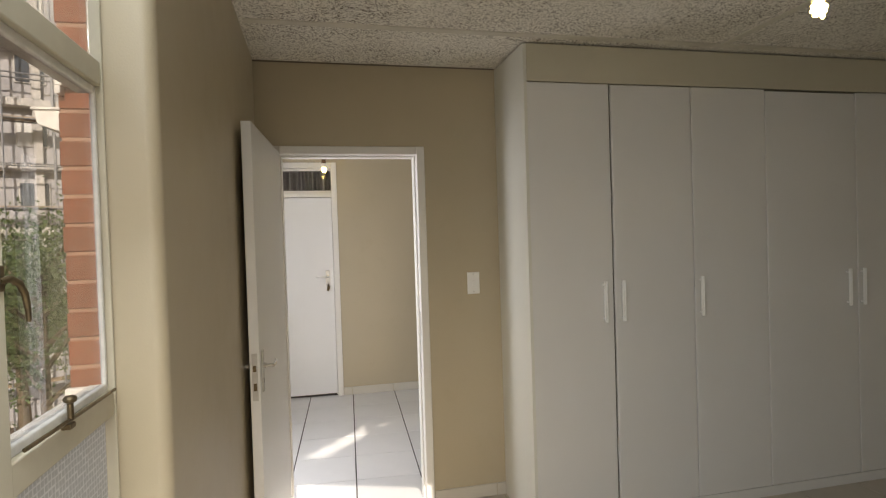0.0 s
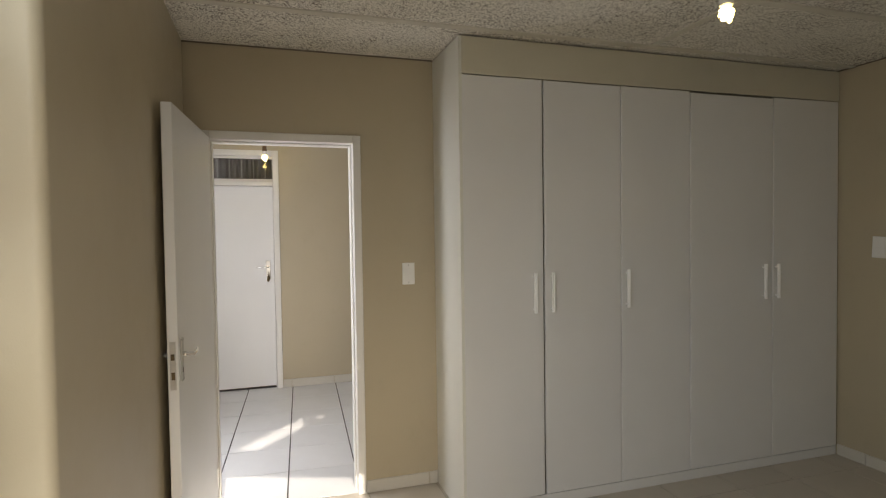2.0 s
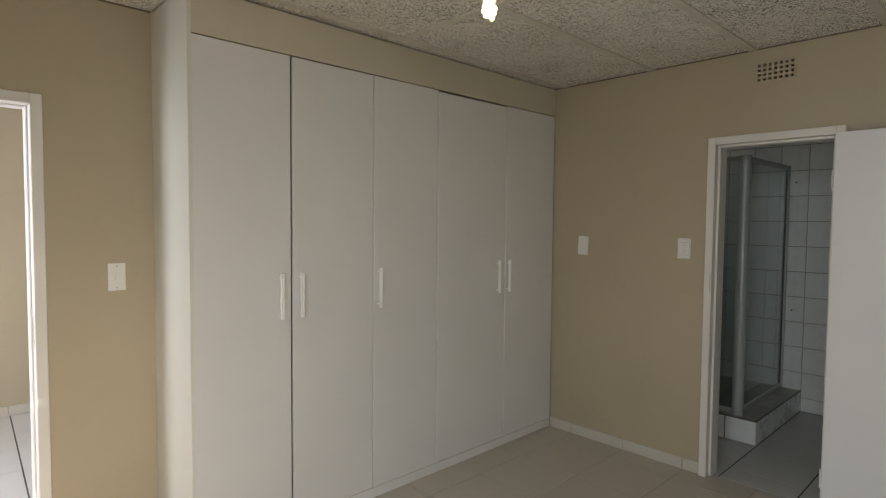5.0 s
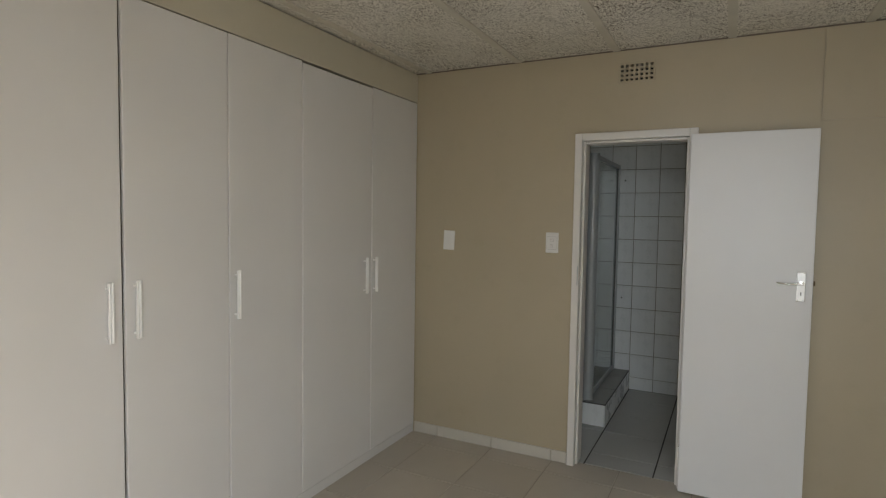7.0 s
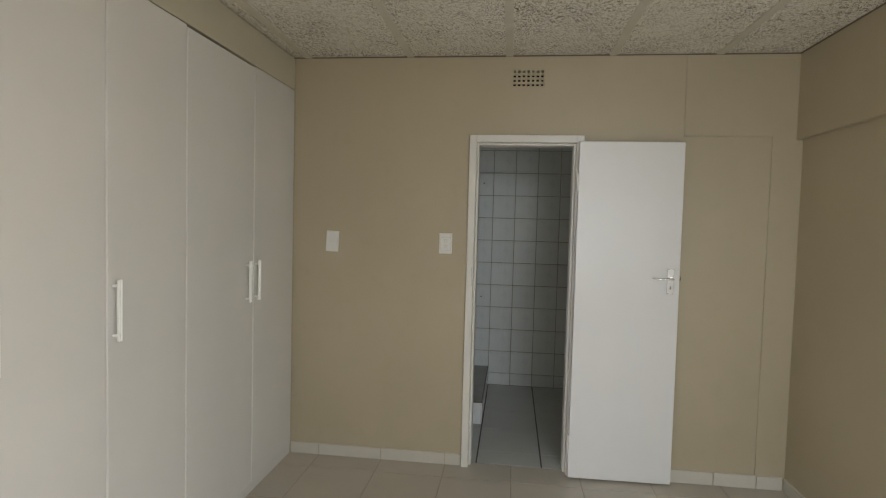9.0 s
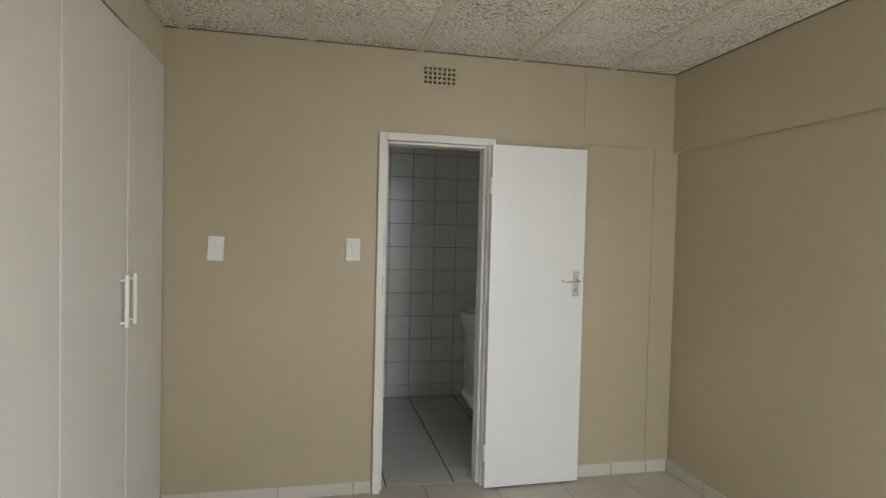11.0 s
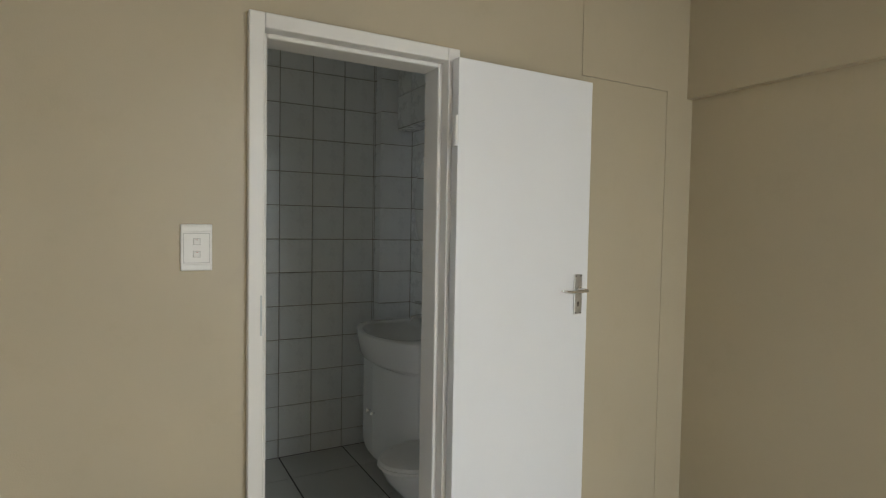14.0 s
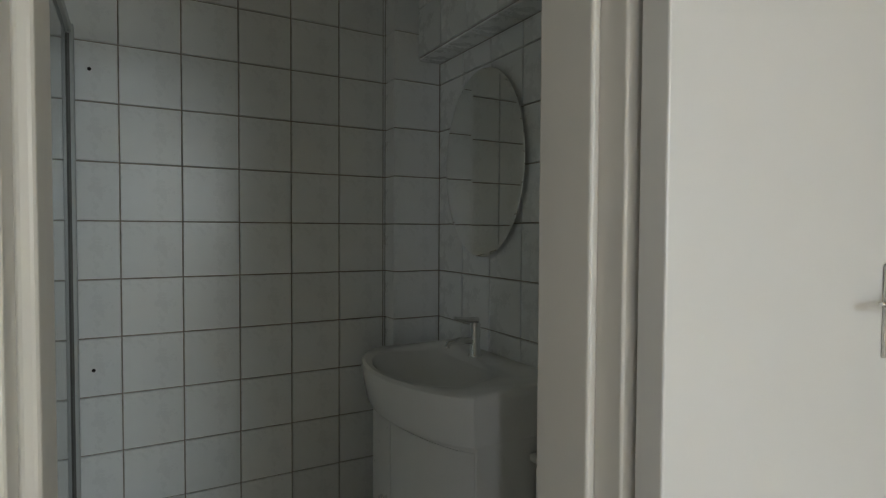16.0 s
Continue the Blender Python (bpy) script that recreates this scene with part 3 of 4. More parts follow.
TOPS = [2.331, 2.330, 2.331, 2.323, 2.331]
for (x0, x1), top in zip(DOORS, TOPS):
    d = part("door", solid(x0 - WX0, x1 - WX0, -0.001, 0.017, 0.063, top, 0.005, 3), MELAMINE, ward, "plain white door with rounded edges")
    hx = next(h for h in HANDLES if x0 < h < x1) - WX0
    HANDLES.remove(hx + WX0) if (hx + WX0) in HANDLES else None
    bm = bmesh.new()
    box(bm, hx - 0.0085, hx + 0.0085, -0.027, -0.020, 1.0735, 1.2905)
    for g in (-0.0058, 0.0058):
        tube(bm, [(hx + g, -0.028, 1.073), (hx + g, -0.028, 1.291)], 0.0044, 10)
    for z in (1.092, 1.27):
        tube(bm, [(hx, -0.026, z), (hx, -0.0005, z)], 0.0055, 10)
    part("handle", bm, ALU, d, "satin aluminium bar handle", True)
structure("wardrobe_bulkhead", solid(WX0 + 0.0185, EAST - 0.002, WF + 0.0015, NORTH - 0.001, 2.3355, CEIL - 0.008, 0.002), CREAM, "cream bulkhead above the wardrobe", "bulkhead")

# ---- switches, vent ----


def switch(m, w, h, kind, label):
    s = thing("light_switch", m, label, "switch")
    part("plate", solid(-w / 2, w / 2, -0.009, 0, -h / 2, h / 2, 0.003, 3), PLASTIC, s)
    if kind == "single":
        part("rocker", solid(-0.009, 0.009, -0.0125, -0.008, -0.014, 0.014, 0.0015), PLASTIC, s)
        for z in (-h * 0.4, h * 0.4):
            part("screw_cap", solid(-0.003, 0.003, -0.0098, -0.0085, z - 0.003, z + 0.003, 0.0005), SWITCH_GREY, s)
    elif kind == "blank":
        part("cover", solid(-w * 0.42, w * 0.42, -0.0105, -0.008, -h * 0.44, 0.0, 0.001), PLASTIC, s)
        part("cover", solid(-w * 0.42, w * 0.42, -0.0105, -0.008, 0.002, h * 0.44, 0.001), PLASTIC, s)
    else:
        # grey plate whose rim paints the joint's shade round the insert
        part("outline", solid(-w * 0.415, w * 0.415, -0.0094, -0.0085, -h * 0.335, h * 0.305), SWITCH_GREY, s, "fine grey rim painting the shadow joint round the insert")
        part("insert", solid(-w * 0.40, w * 0.40, -0.0112, -0.0085, -h * 0.325, h * 0.295, 0.0008), PLASTIC, s)
        part("top_bar", solid(-w * 0.485, w * 0.485, -0.0122, -0.0085, h * 0.335, h * 0.455, 0.0024, 3), PLASTIC, s)
        part("bottom_bar", solid(-w * 0.485, w * 0.485, -0.0112, -0.0085, -h * 0.485, -h * 0.365, 0.0024, 3), PLASTIC, s)
        for z in (-h * 0.145, h * 0.125):
            ring = part("surround", solid(-0.0094, 0.0094, -0.0119, -0.0108, z - 0.0088, z + 0.0088, 0.0005), SWITCH_GREY, s, "grey edge round the rocker")
            part("rocker", solid(-0.0083, 0.0083, -0.0148, -0.011, z - 0.0077, z + 0.0077, 0.0018, 3), PLASTIC, ring)
            part("mark", solid(-0.003, 0.003, -0.0151, -0.0145, z + 0.0044, z + 0.0054), RED_MARK, ring, "small red mark")
    return s


switch(pose(1.176, NORTH, 1.275), 0.074, 0.128, "single", "white plastic light switch beside the hall doorway")
switch(pose(EAST, 2.752, 1.387, 0, 0, -90) @ pose(0, 0, 0, 0, 2.5, 0), 0.082, 0.132, "blank", "white plastic blank plate fixed slightly crooked on the wall")
switch(pose(EAST, 2.029, 1.393, 0, 0, -90), 0.080, 0.128, "double", "white two-button switch beside the bathroom door")

vent = thing("wall_vent", pose(EAST, (VENT[0] + VENT[1]) / 2, (VENT[2] + VENT[3]) / 2, 0, 0, -90), "khaki painted air brick high on the wall", "vent")
vw, vh = (VENT[1] - VENT[0]) / 2 + 0.004, (VENT[3] - VENT[2]) / 2 + 0.004
# near-black sheet that paints the shade in the vent's holes
part("backing", solid(-vw + 0.006, vw - 0.006, 0.06, 0.065, -vh + 0.006, vh - 0.006), DARK, vent)
px, pz = 2 * vw / 7, 2 * vh / 4
for i in range(8):
    x = -vw + i * px
    part("upright_bar", solid(x - 0.0063, x + 0.0063, -0.002, 0.02, -vh - 0.005, vh + 0.005, 0.001, 1), KHAKI, vent)
for k in range(5):
    z = -vh + k * pz
    part("cross_bar", solid(-vw - 0.005, vw + 0.005, -0.0025, 0.018, z - 0.0058, z + 0.0058, 0.001, 1), KHAKI, vent)

# ---- lamps ----


def pendant(name, x, y, bulb_z, label):
    p = thing(name, pose(x, y, CEIL), label, "lamp")
    d = bulb_z - CEIL
    bm = bmesh.new()
    lathe(bm, [(0.034, 0), (0.034, -0.012), (0.02, -0.03), (0.006, -0.036)], 20)
    part("ceiling_rose", bm, CORD, p, "brown ceiling rose", True)
    bm = bmesh.new()
    tube(bm, [(0, 0, -0.03), (0.001, 0, d * 0.4), (0, 0, d + 0.12)], 0.0042, 8)
    part("flex", bm, CORD, p, "brown flex", True)
    bm = bmesh.new()
    lathe(bm, [(0.007, d + 0.13), (0.016, d + 0.118), (0.019, d + 0.09), (0.021, d + 0.062)], 18)
    part("lamp_holder", bm, CORD, p, "brown lamp holder", True)
    bm = bmesh.new()
    lathe(bm, [(0.020, d + 0.062), (0.022, d + 0.05), (0.022, d + 0.03), (0.015, d + 0.022)], 18)
    part("lamp_base", bm, LAMP_BASE, p, "white lamp base", True)
    bm = bmesh.new()
    pts = []
    for k in range(61):
        a = k / 60 * 3 * 2 * math.pi
        r = 0.011 + 0.009 * math.sin(math.pi * min(1, k / 60 * 1.1 + 0.1))
        pts.append((r * math.cos(a), r * math.sin(a), d + 0.02 - 0.043 * k / 60))
    tube(bm, pts, 0.0062, 8)
    part("spiral_tube", bm, LAMP_GLOW, p, "lit warm spiral tube", True)
    return p


pendant("pendant_lamp", 1.855, 1.778, 2.226, "lit energy-saving bulb hanging on a brown flex")
pendant("pendant_lamp", 0.375, 5.72, 2.225, "lit energy-saving bulb hanging in the hall")

# ---- window ----
WPX = -0.133
win = thing("window_1", pose(WPX, 0, 0), "wide cream steel casement window with dirty panes", "window", "", "structure")
cols = [WIN_Y0, 0.62, 1.12, WIN_Y1 - 0.002]
rows = [WIN_Z0, 1.238, 1.882, WIN_Z1 - 0.002]
bar = 0.017
for i, y in enumerate(cols):
    w = 0.022 if 0 < i < len(cols) - 1 else 0.005
    part("mullion", solid(-0.012, 0.016, y - w, y + (w if i < len(cols) - 1 else 0.0), WIN_Z0, WIN_Z1, 0.003), FRAME_CREAM, win)
for k, z in enumerate(rows):
    for i in range(len(cols) - 1):
        a = cols[i] + (0.022 if i else 0.014)
        b = cols[i + 1] - (0.022 if i < len(cols) - 2 else 0.009)
        part("transom", solid(-0.012, 0.014, a, b, z - (0.024 if k else 0), z + (0.024 if k < 3 else 0), 0.003), FRAME_CREAM, win)
for k in range(3):
    for i in range(len(cols) - 1):
        a = cols[i] + 0.014
        b = cols[i + 1] - 0.014
        pane = part("pane", solid(-0.006, -0.002, a, b, rows[k] + 0.02, rows[k + 1] - 0.02), OBSCURE if k == 0 else CLEAR, win)
        pane.visible_shadow = False
# opening sash next to the rounded corner, with its stay and fastener
sash = part("sash", solid(-0.009, 0.004, WIN_Y1 - 0.018, WIN_Y1 - 0.009, 1.262, 1.858, 0.003), PUTTY, win, "flaking white sash")
part("stile", solid(-0.009, 0.004, 1.144, 1.156, 1.262, 1.858, 0.003), PUTTY, sash)
part("top_rail", solid(-0.03, 0.004, 1.1565, WIN_Y1 - 0.0185, 1.842, 1.858, 0.003), PUTTY, sash)
part("bottom_rail", solid(-0.03, 0.004, 1.1565, WIN_Y1 - 0.0185, 1.262, 1.278, 0.003), PUTTY, sash)
bm = bmesh.new()
tube(bm, [(0.022, 1.16, 1.274), (0.024, 1.30, 1.272), (0.022, 1.505, 1.268)], 0.0032, 8)
part("stay_bar", bm, BRONZE, win, "tarnished peg stay", True)
bm = bmesh.new()
tube(bm, [(0.024, 1.30, 1.272), (0.024, 1.30, 1.30)], 0.005, 10)
lathe(bm, [(0.004, 0.0), (0.009, 0.003), (0.0105, 0.008), (0.007, 0.012)], 14, (0.024, 1.30, 1.298))
part("stay_knob", bm, BRONZE, win, "round bronze stay knob", True)
part("stay_bracket", solid(0.012, 0.028, 1.290, 1.310, 1.258, 1.267, 0.002), BRONZE, win)
bm = bmesh.new()
tube(bm, [(0.02, 1.122, 1.504), (0.025, 1.136, 1.506), (0.029, 1.150, 1.499), (0.031, 1.160, 1.484), (0.031, 1.166, 1.462), (0.031, 1.167, 1.446)], [0.004, 0.005, 0.005, 0.0045, 0.004, 0.003], 10)
part("casement_fastener", bm, BRONZE, win, "curved bronze casement fastener", True)
part("fastener_plate", solid(0.014, 0.022, 1.108, 1.132, 1.490, 1.524, 0.002), BRONZE, win)

# Added bathroom window, unseen, to hold the fill lamp
wb = thing("bath_fill_window", pose(4.75, BY1 + 0.05, 1.55), "unseen obscure window added behind the bathroom fill lamp", "window", "", "structure")
part("sash", wall_bm("y", 0.0, 0.03, 0.0, 0.85, 0, 0.85, [(0.03, 0.41, 0.03, 0.82), (0.44, 0.82, 0.03, 0.82)]), ENAMEL, wb)
for x in (0.031, 0.441):
    part("pane", solid(x, x + 0.378, 0.012, 0.016, 0.031, 0.819), OBSCURE, wb).visible_shadow = False

# ---- outside the window ----
pier = thing("brick_pier", pose(-0.384, 2.0, 0), "red face brick pier beside the window", "pier", "", "structure")
part("core", solid(0.004, 0.155, 0.0035, 0.35, -0.2, 3.2), MORTAR, pier, "pale mortar joints")
brick_mesh = None
PITCH = 0.077
for k in range(38):
    z = -0.0045 + k * PITCH
    if brick_mesh is None:
        ob = part("brick", solid(0, 0.1, 0, 0.21, 0, PITCH - 0.009, 0.003, 1), BRICK, pier)
        brick_mesh = ob.data
    else:
        ob = new("brick", brick_mesh)
        ob.parent = pier
    ob.location = (random.uniform(-0.002, 0.002), random.uniform(-0.003, 0.002), z)
outer = thing("outer_ledge", pose(-0.384, 1.54, 0), "weathered white window ledge outside", "ledge", "", "structure")
part("slab", solid(-0.006, 0.1, 0.435, 0.455, 1.135, 1.172, 0.006), PUTTY, outer)
cap = thing("pier_band", pose(-0.384, 1.97, 1.985), "white painted bracket fixed to the brick pier", "bracket")
part("plate", solid(0.004, 0.105, 0.0, 0.03, -0.008, 0.018, 0.003), PUTTY, cap)
part("lug", solid(0.004, 0.018, 0.0, 0.03, -0.03, -0.0085, 0.002), PUTTY, cap)
boxy = thing("gutter_box", pose(-0.452, 2.02, 1.885), "white gutter box on the pier's side", "gutter")
bm = solid(0.0, 0.064, 0.0, 0.2, -0.022, 0.036, 0.003)
for v in bm.verts:
    if v.co.z < 0.0:
        v.co.z += 0.02 * (1 - v.co.x / 0.064)
        v.co.x += 0.008 * (1 - v.co.x / 0.064)
part("body", bm, PUTTY, boxy)
part("rim", solid(-0.005, 0.066, -0.005, 0.205, 0.0365, 0.044, 0.002), PUTTY, boxy)

GROUND = -6.5
SOIL = plain("dry_brown_soil", (0.12, 0.08, 0.055), 0.95, 0, 0.35, 0.6, 0.4, 8.0)
FACADE = plain("grey_beige_render", (0.36, 0.35, 0.36), 0.85, 0, 0.15, 0.5, 0.2, 20.0)
SLAB = plain("pale_concrete", (0.44, 0.42, 0.40), 0.85, 0, 0.15, 0.8, 0.2, 20.0)
DARK_PANE = plain("dark_far_window", (0.05, 0.06, 0.075), 0.15, 0, 0.3, 0.5)
BLIND = plain("white_far_panel", (0.62, 0.62, 0.60), 0.6, 0, 0.1, 1.0)
SCAFFOLD = plain("grey_scaffold_steel", (0.28, 0.28, 0.29), 0.5, 0.7, 0.2, 4.0)
PLANK = plain("scaffold_plank", (0.30, 0.22, 0.14), 0.8, 0, 0.25, 2.0)
BARK = plain("tree_bark", (0.12, 0.09, 0.06), 0.9, 0, 0.3, 8.0, 0.5)


def leaf_material():
    m, nt, b = shader("green_leaves", 0.55)
    g = nt.nodes.new("ShaderNodeNewGeometry")
    col = ramp(nt, g.outputs["Random Per Island"], [(0.0, (0.035, 0.06, 0.018)), (0.5, (0.06, 0.095, 0.03)), (1.0, (0.10, 0.13, 0.045))])
    nt.links.new(col.outputs["Color"], b.inputs["Base Color"])
    return m


LEAVES = leaf_material()
bm = bmesh.new()
bmesh.ops.create_grid(bm, x_segments=1, y_segments=1, size=2500)
bmesh.ops.translate(bm, verts=bm.verts[:], vec=(0, 0, GROUND))
structure("ground", bm, SOIL, "dry brown soil reaching to the horizon", "ground")
structure("storey_below", solid(-0.14, 5.9, -0.12, 6.1, GROUND, -0.081), FACADE, "plain storey under the flat", "building")

far = thing("apartment_building", pose(-13.5, 30.0, GROUND, 0, 0, 25), "grey apartment block behind scaffolding", "building")
part("wall", solid(-14, 14, 0.25, 9, 0, 21), FACADE, far)
part("roof", solid(-14.4, 14.4, -0.3, 9.2, 21, 21.35, 0.05), SLAB, far)
slab_me = win_me = None
for k in range(7):
    z = 3.0 * k
    if slab_me is None:
        ob = part("floor_slab", solid(-14.2, 14.2, -0.35, 0.26, -0.18, 0.18, 0.03), SLAB, far)
        slab_me = ob.data
    else:
        ob = new("floor_slab", slab_me)
        ob.parent = far
    ob.location = (0, 0, z)
    for i in range(14):
        x = -13.0 + 2.0 * i
        if random.random() < 0.12:
            continue
        w = part("window", solid(x - 0.62, x + 0.62, 0.16, 0.249, z + 1.0, z + 2.35, 0.02), SLAB, far)
        part("pane", solid(x - 0.56, x - 0.02, 0.13, 0.159, z + 1.06, z + 2.29), DARK_PANE if random.random() < 0.75 else BLIND, w)
        part("pane", solid(x + 0.02, x + 0.56, 0.13, 0.159, z + 1.06, z + 2.29), DARK_PANE if random.random() < 0.75 else BLIND, w)
for i in range(6):
    x = -12 + 4.4 * i
    part("pilaster", solid(x - 0.18, x + 0.18, -0.06, 0.25, 0.19, 20.9), SLAB, far)

scaf = thing("scaffolding", pose(-13.5, 30.0, GROUND, 0, 0, 25), "steel tube scaffolding with planks before the block", "scaffold")
for i in range(15):
    x = -13.8 + 1.95 * i
    for y in (-1.5, -0.6):
        bm = bmesh.new()
        tube(bm, [(x, y, 0), (x + random.uniform(-0.05, 0.05), y, 20.5)], 0.045, 6)
        part("standard", bm, SCAFFOLD, scaf)
for k in range(1, 10):
    z = 2.0 * k
    for y in (-1.5, -0.6):
        bm = bmesh.new()
        tube(bm, [(-14, y, z), (14, y, z + random.uniform(-0.05, 0.05))], 0.04, 6)
        part("ledger", bm, SCAFFOLD, scaf)
    if k % 2:
        part("plank", solid(-13.9, 13.7, -1.45, -0.65, z + 0.05, z + 0.1), PLANK, scaf)
for i in range(7):
    x = -13.8 + 3.9 * i
    bm = bmesh.new()
    tube(bm, [(x, -1.55, 0.5 + 4 * (i % 3)), (x + 3.9, -1.55, 6.5 + 4 * (i % 3))], 0.04, 6)
    part("brace", bm, SCAFFOLD, scaf)


def tree(x, y, height, spread, label, seed):
    rnd = random.Random(seed)
    t = thing("tree", pose(x, y, GROUND), label, "tree", "trees outside the window")
    bm = bmesh.new()
    tube(bm, [(0, 0, 0), (0.1, 0.05, height * 0.3), (0.0, 0.15, height * 0.55), (0.1, 0.1, height * 0.85)], [0.2, 0.16, 0.11, 0.03], 9)
    ends = []
    for k in range(12):
        a, h = k * 2.4, height * (0.58 + 0.028 * k)
        r = spread * rnd.uniform(0.55, 0.95) * (1 - 0.035 * k)
        e = (r * math.cos(a), r * math.sin(a), h + rnd.uniform(0.3, 1.0))
        tube(bm, [(0, 0.1, h - 0.3), (e[0] * 0.5, e[1] * 0.5, h + 0.2), e], [0.07, 0.045, 0.015], 6)
        ends.append(e)
    ends.append((0, 0, height * 0.93))
    part("trunk", bm, BARK, t, "", True)
    verts, faces = [], []
    for k in range(6500):
        c = ends[rnd.randrange(len(ends))]
        p = Vector(c) * rnd.uniform(0.55, 1.0) if rnd.random() < 0.35 else Vector(c)
        p.z = c[2]
        p += Vector((rnd.gauss(0, spread * 0.2), rnd.gauss(0, spread * 0.2), rnd.gauss(0, height * 0.05)))
        u = Vector((rnd.gauss(0, 1), rnd.gauss(0, 1), rnd.gauss(0, 1))).normalized()
        v = u.orthogonal().normalized()
        s = rnd.uniform(0.03, 0.075)
        i = len(verts)
        verts += [p - u * s, p + v * s * 0.45, p + u * s, p - v * s * 0.45]
        faces.append((i, i + 1, i + 2, i + 3))
    me = bpy.data.meshes.new("crown")
    me.from_pydata(verts, [], faces)
    me.materials.append(LEAVES)
    crown = new("crown", me)
    crown.parent = t
    return t


tree(-5.6, 14.0, 8.6, 1.9, "leafy green tree before the apartment block", 3)
tree(-9.2, 21.0, 7.2, 1.8, "lower bushy green tree beside the tall one", 5)
tree(-8.6, 19.5, 8.2, 2.2, "leafy green tree close to the scaffolding", 8)

# ---- bathroom things ----
VX, VY = 5.2, BY0 + 0.002


def bow(half, back, side, mid, n=16):
    """Outline with a straight back and a front that bulges in the middle."""
    pts = [(-half, back), (-half, side)]
    pts += [(-half + 2 * half * k / n, side + (mid - side) * math.sin(math.pi * k / n) ** 0.68) for k in range(1, n)]
    return pts + [(half, side), (half, back)]


van = thing("vanity", pose(VX, VY, 0), "white bow-fronted vanity cabinet with two doors", "vanity")
bm = bmesh.new()
outline_prism(bm, bow(0.374, 0.01, 0.350, 0.452), 0.16, 0.709)
part("cabinet", bm, VANITY_PAINT, van, "", True)
for sx in (-1, 1):
    bm = bmesh.new()
    o = bow(0.368, 0.01, 0.357, 0.460)[1:-1]
    half = [p for p in o if p[0] * sx >= 0.002]
    half.append((sx * 0.002, 0.460)) if sx < 0 else half.insert(0, (sx * 0.002, 0.460))
    front = sorted(half)
    ring = front + [(x, y - 0.016) for x, y in front[::-1]]
    outline_prism(bm, ring, 0.18, 0.69)
    d = part("door", bm, VANITY_PAINT, van, "", True)
    bm = bmesh.new()
    tube(bm, [(sx * 0.03, 0.452, 0.42), (sx * 0.03, 0.473, 0.42), (sx * 0.03, 0.477, 0.42), (sx * 0.03, 0.485, 0.42)], [0.005, 0.005, 0.012, 0.009], 12)
    part("knob", bm, CHROME, d, "small chrome knob", True)
for x in (-0.3, 0.3):
    for y in (0.06, 0.28):
        bm = bmesh.new()
        lathe(bm, [(0.018, 0), (0.02, 0.05), (0.024, 0.16)], 12, (x, y, 0))
        part("leg", bm, VANITY_PAINT, van)

basin = thing("basin", pose(VX, VY, 0.71), "white ceramic bow-fronted basin on the vanity", "basin")
bm = bmesh.new()
levels = [(0.380, 0.362, 0.488, 0.0), (0.383, 0.365, 0.496, 0.012), (0.386, 0.369, 0.512, 0.085), (0.388, 0.372, 0.520, 0.13), (0.386, 0.370, 0.518, 0.148), (0.378, 0.362, 0.508, 0.156)]
rings = []
for half, side, mid, z in levels:
    rings.append([bm.verts.new((x, y, z)) for x, y in bow(half, 0.002, side, mid)])
n = len(rings[0])
for a, b in zip(rings, rings[1:]):
    for i in range(n):
        bm.faces.new((a[i], a[(i + 1) % n], b[(i + 1) % n], b[i]))
bm.faces.new(rings[0][::-1])
inner = [[bm.verts.new((s * 0.30 * math.cos(t), 0.30 + s * 0.195 * math.sin(t), z)) for t in (math.pi * 1.5 - 2 * math.pi * (i + 0.5) / n for i in range(n))] for s, z in ((1.0, 0.154), (0.94, 0.138), (0.75, 0.085), (0.4, 0.04), (0.06, 0.032))]
last = rings[-1]
for i in range(n):
    a, b = last[i], last[(i + 1) % n]
    near = lambda p: min(range(n), key=lambda k: (inner[0][k].co - p.co).length)
    ia, ib = near(a), near(b)
    pts = [a, b, inner[0][ib], inner[0][ia]] if ia != ib else [a, b, inner[0][ia]]
    try:
        bm.faces.new(pts)
    except ValueError:
        pass
bmesh.ops.holes_fill(bm, edges=[e for e in bm.edges if len(e.link_faces) < 2 and all(v not in inner[0] or True for v in e.verts)], sides=5)
for a, b in zip(inner, inner[1:]):
    for i in range(n):
        try:
            bm.faces.new((a[i], a[(i + 1) % n], b[(i + 1) % n], b[i]))
        except ValueError:
            pass
bm.faces.new(inner[-1])
part("bowl", bm, CERAMIC, basin, "", True)
bm = bmesh.new()
lathe(bm, [(0.024, 0.0), (0.024, 0.004), (0.018, 0.006)], 16, (0, 0.285, 0.031))
part("drain", bm, CHROME, basin, "chrome drain", True)

tap = thing("basin_mixer", pose(VX + 0.06, VY + 0.085, 0.862), "chrome basin mixer tap with a lever on top", "tap")
bm = bmesh.new()
lathe(bm, [(0.026, 0), (0.026, 0.006), (0.021, 0.012), (0.021, 0.125), (0.018, 0.132)], 20)
part("body", bm, CHROME, tap, "", True)
bm = bmesh.new()
tube(bm, [(0, 0.012, 0.062), (0.0, 0.07, 0.068), (0, 0.115, 0.06), (0, 0.122, 0.045)], [0.014, 0.012, 0.0115, 0.0105], 14)
part("spout", bm, CHROME, tap, "", True)
bm = bmesh.new()
tube(bm, [(0, -0.012, 0.138), (0, 0.03, 0.142), (0, 0.09, 0.152)], [0.013, 0.010, 0.006], 12)
part("lever", bm, CHROME, tap, "", True)

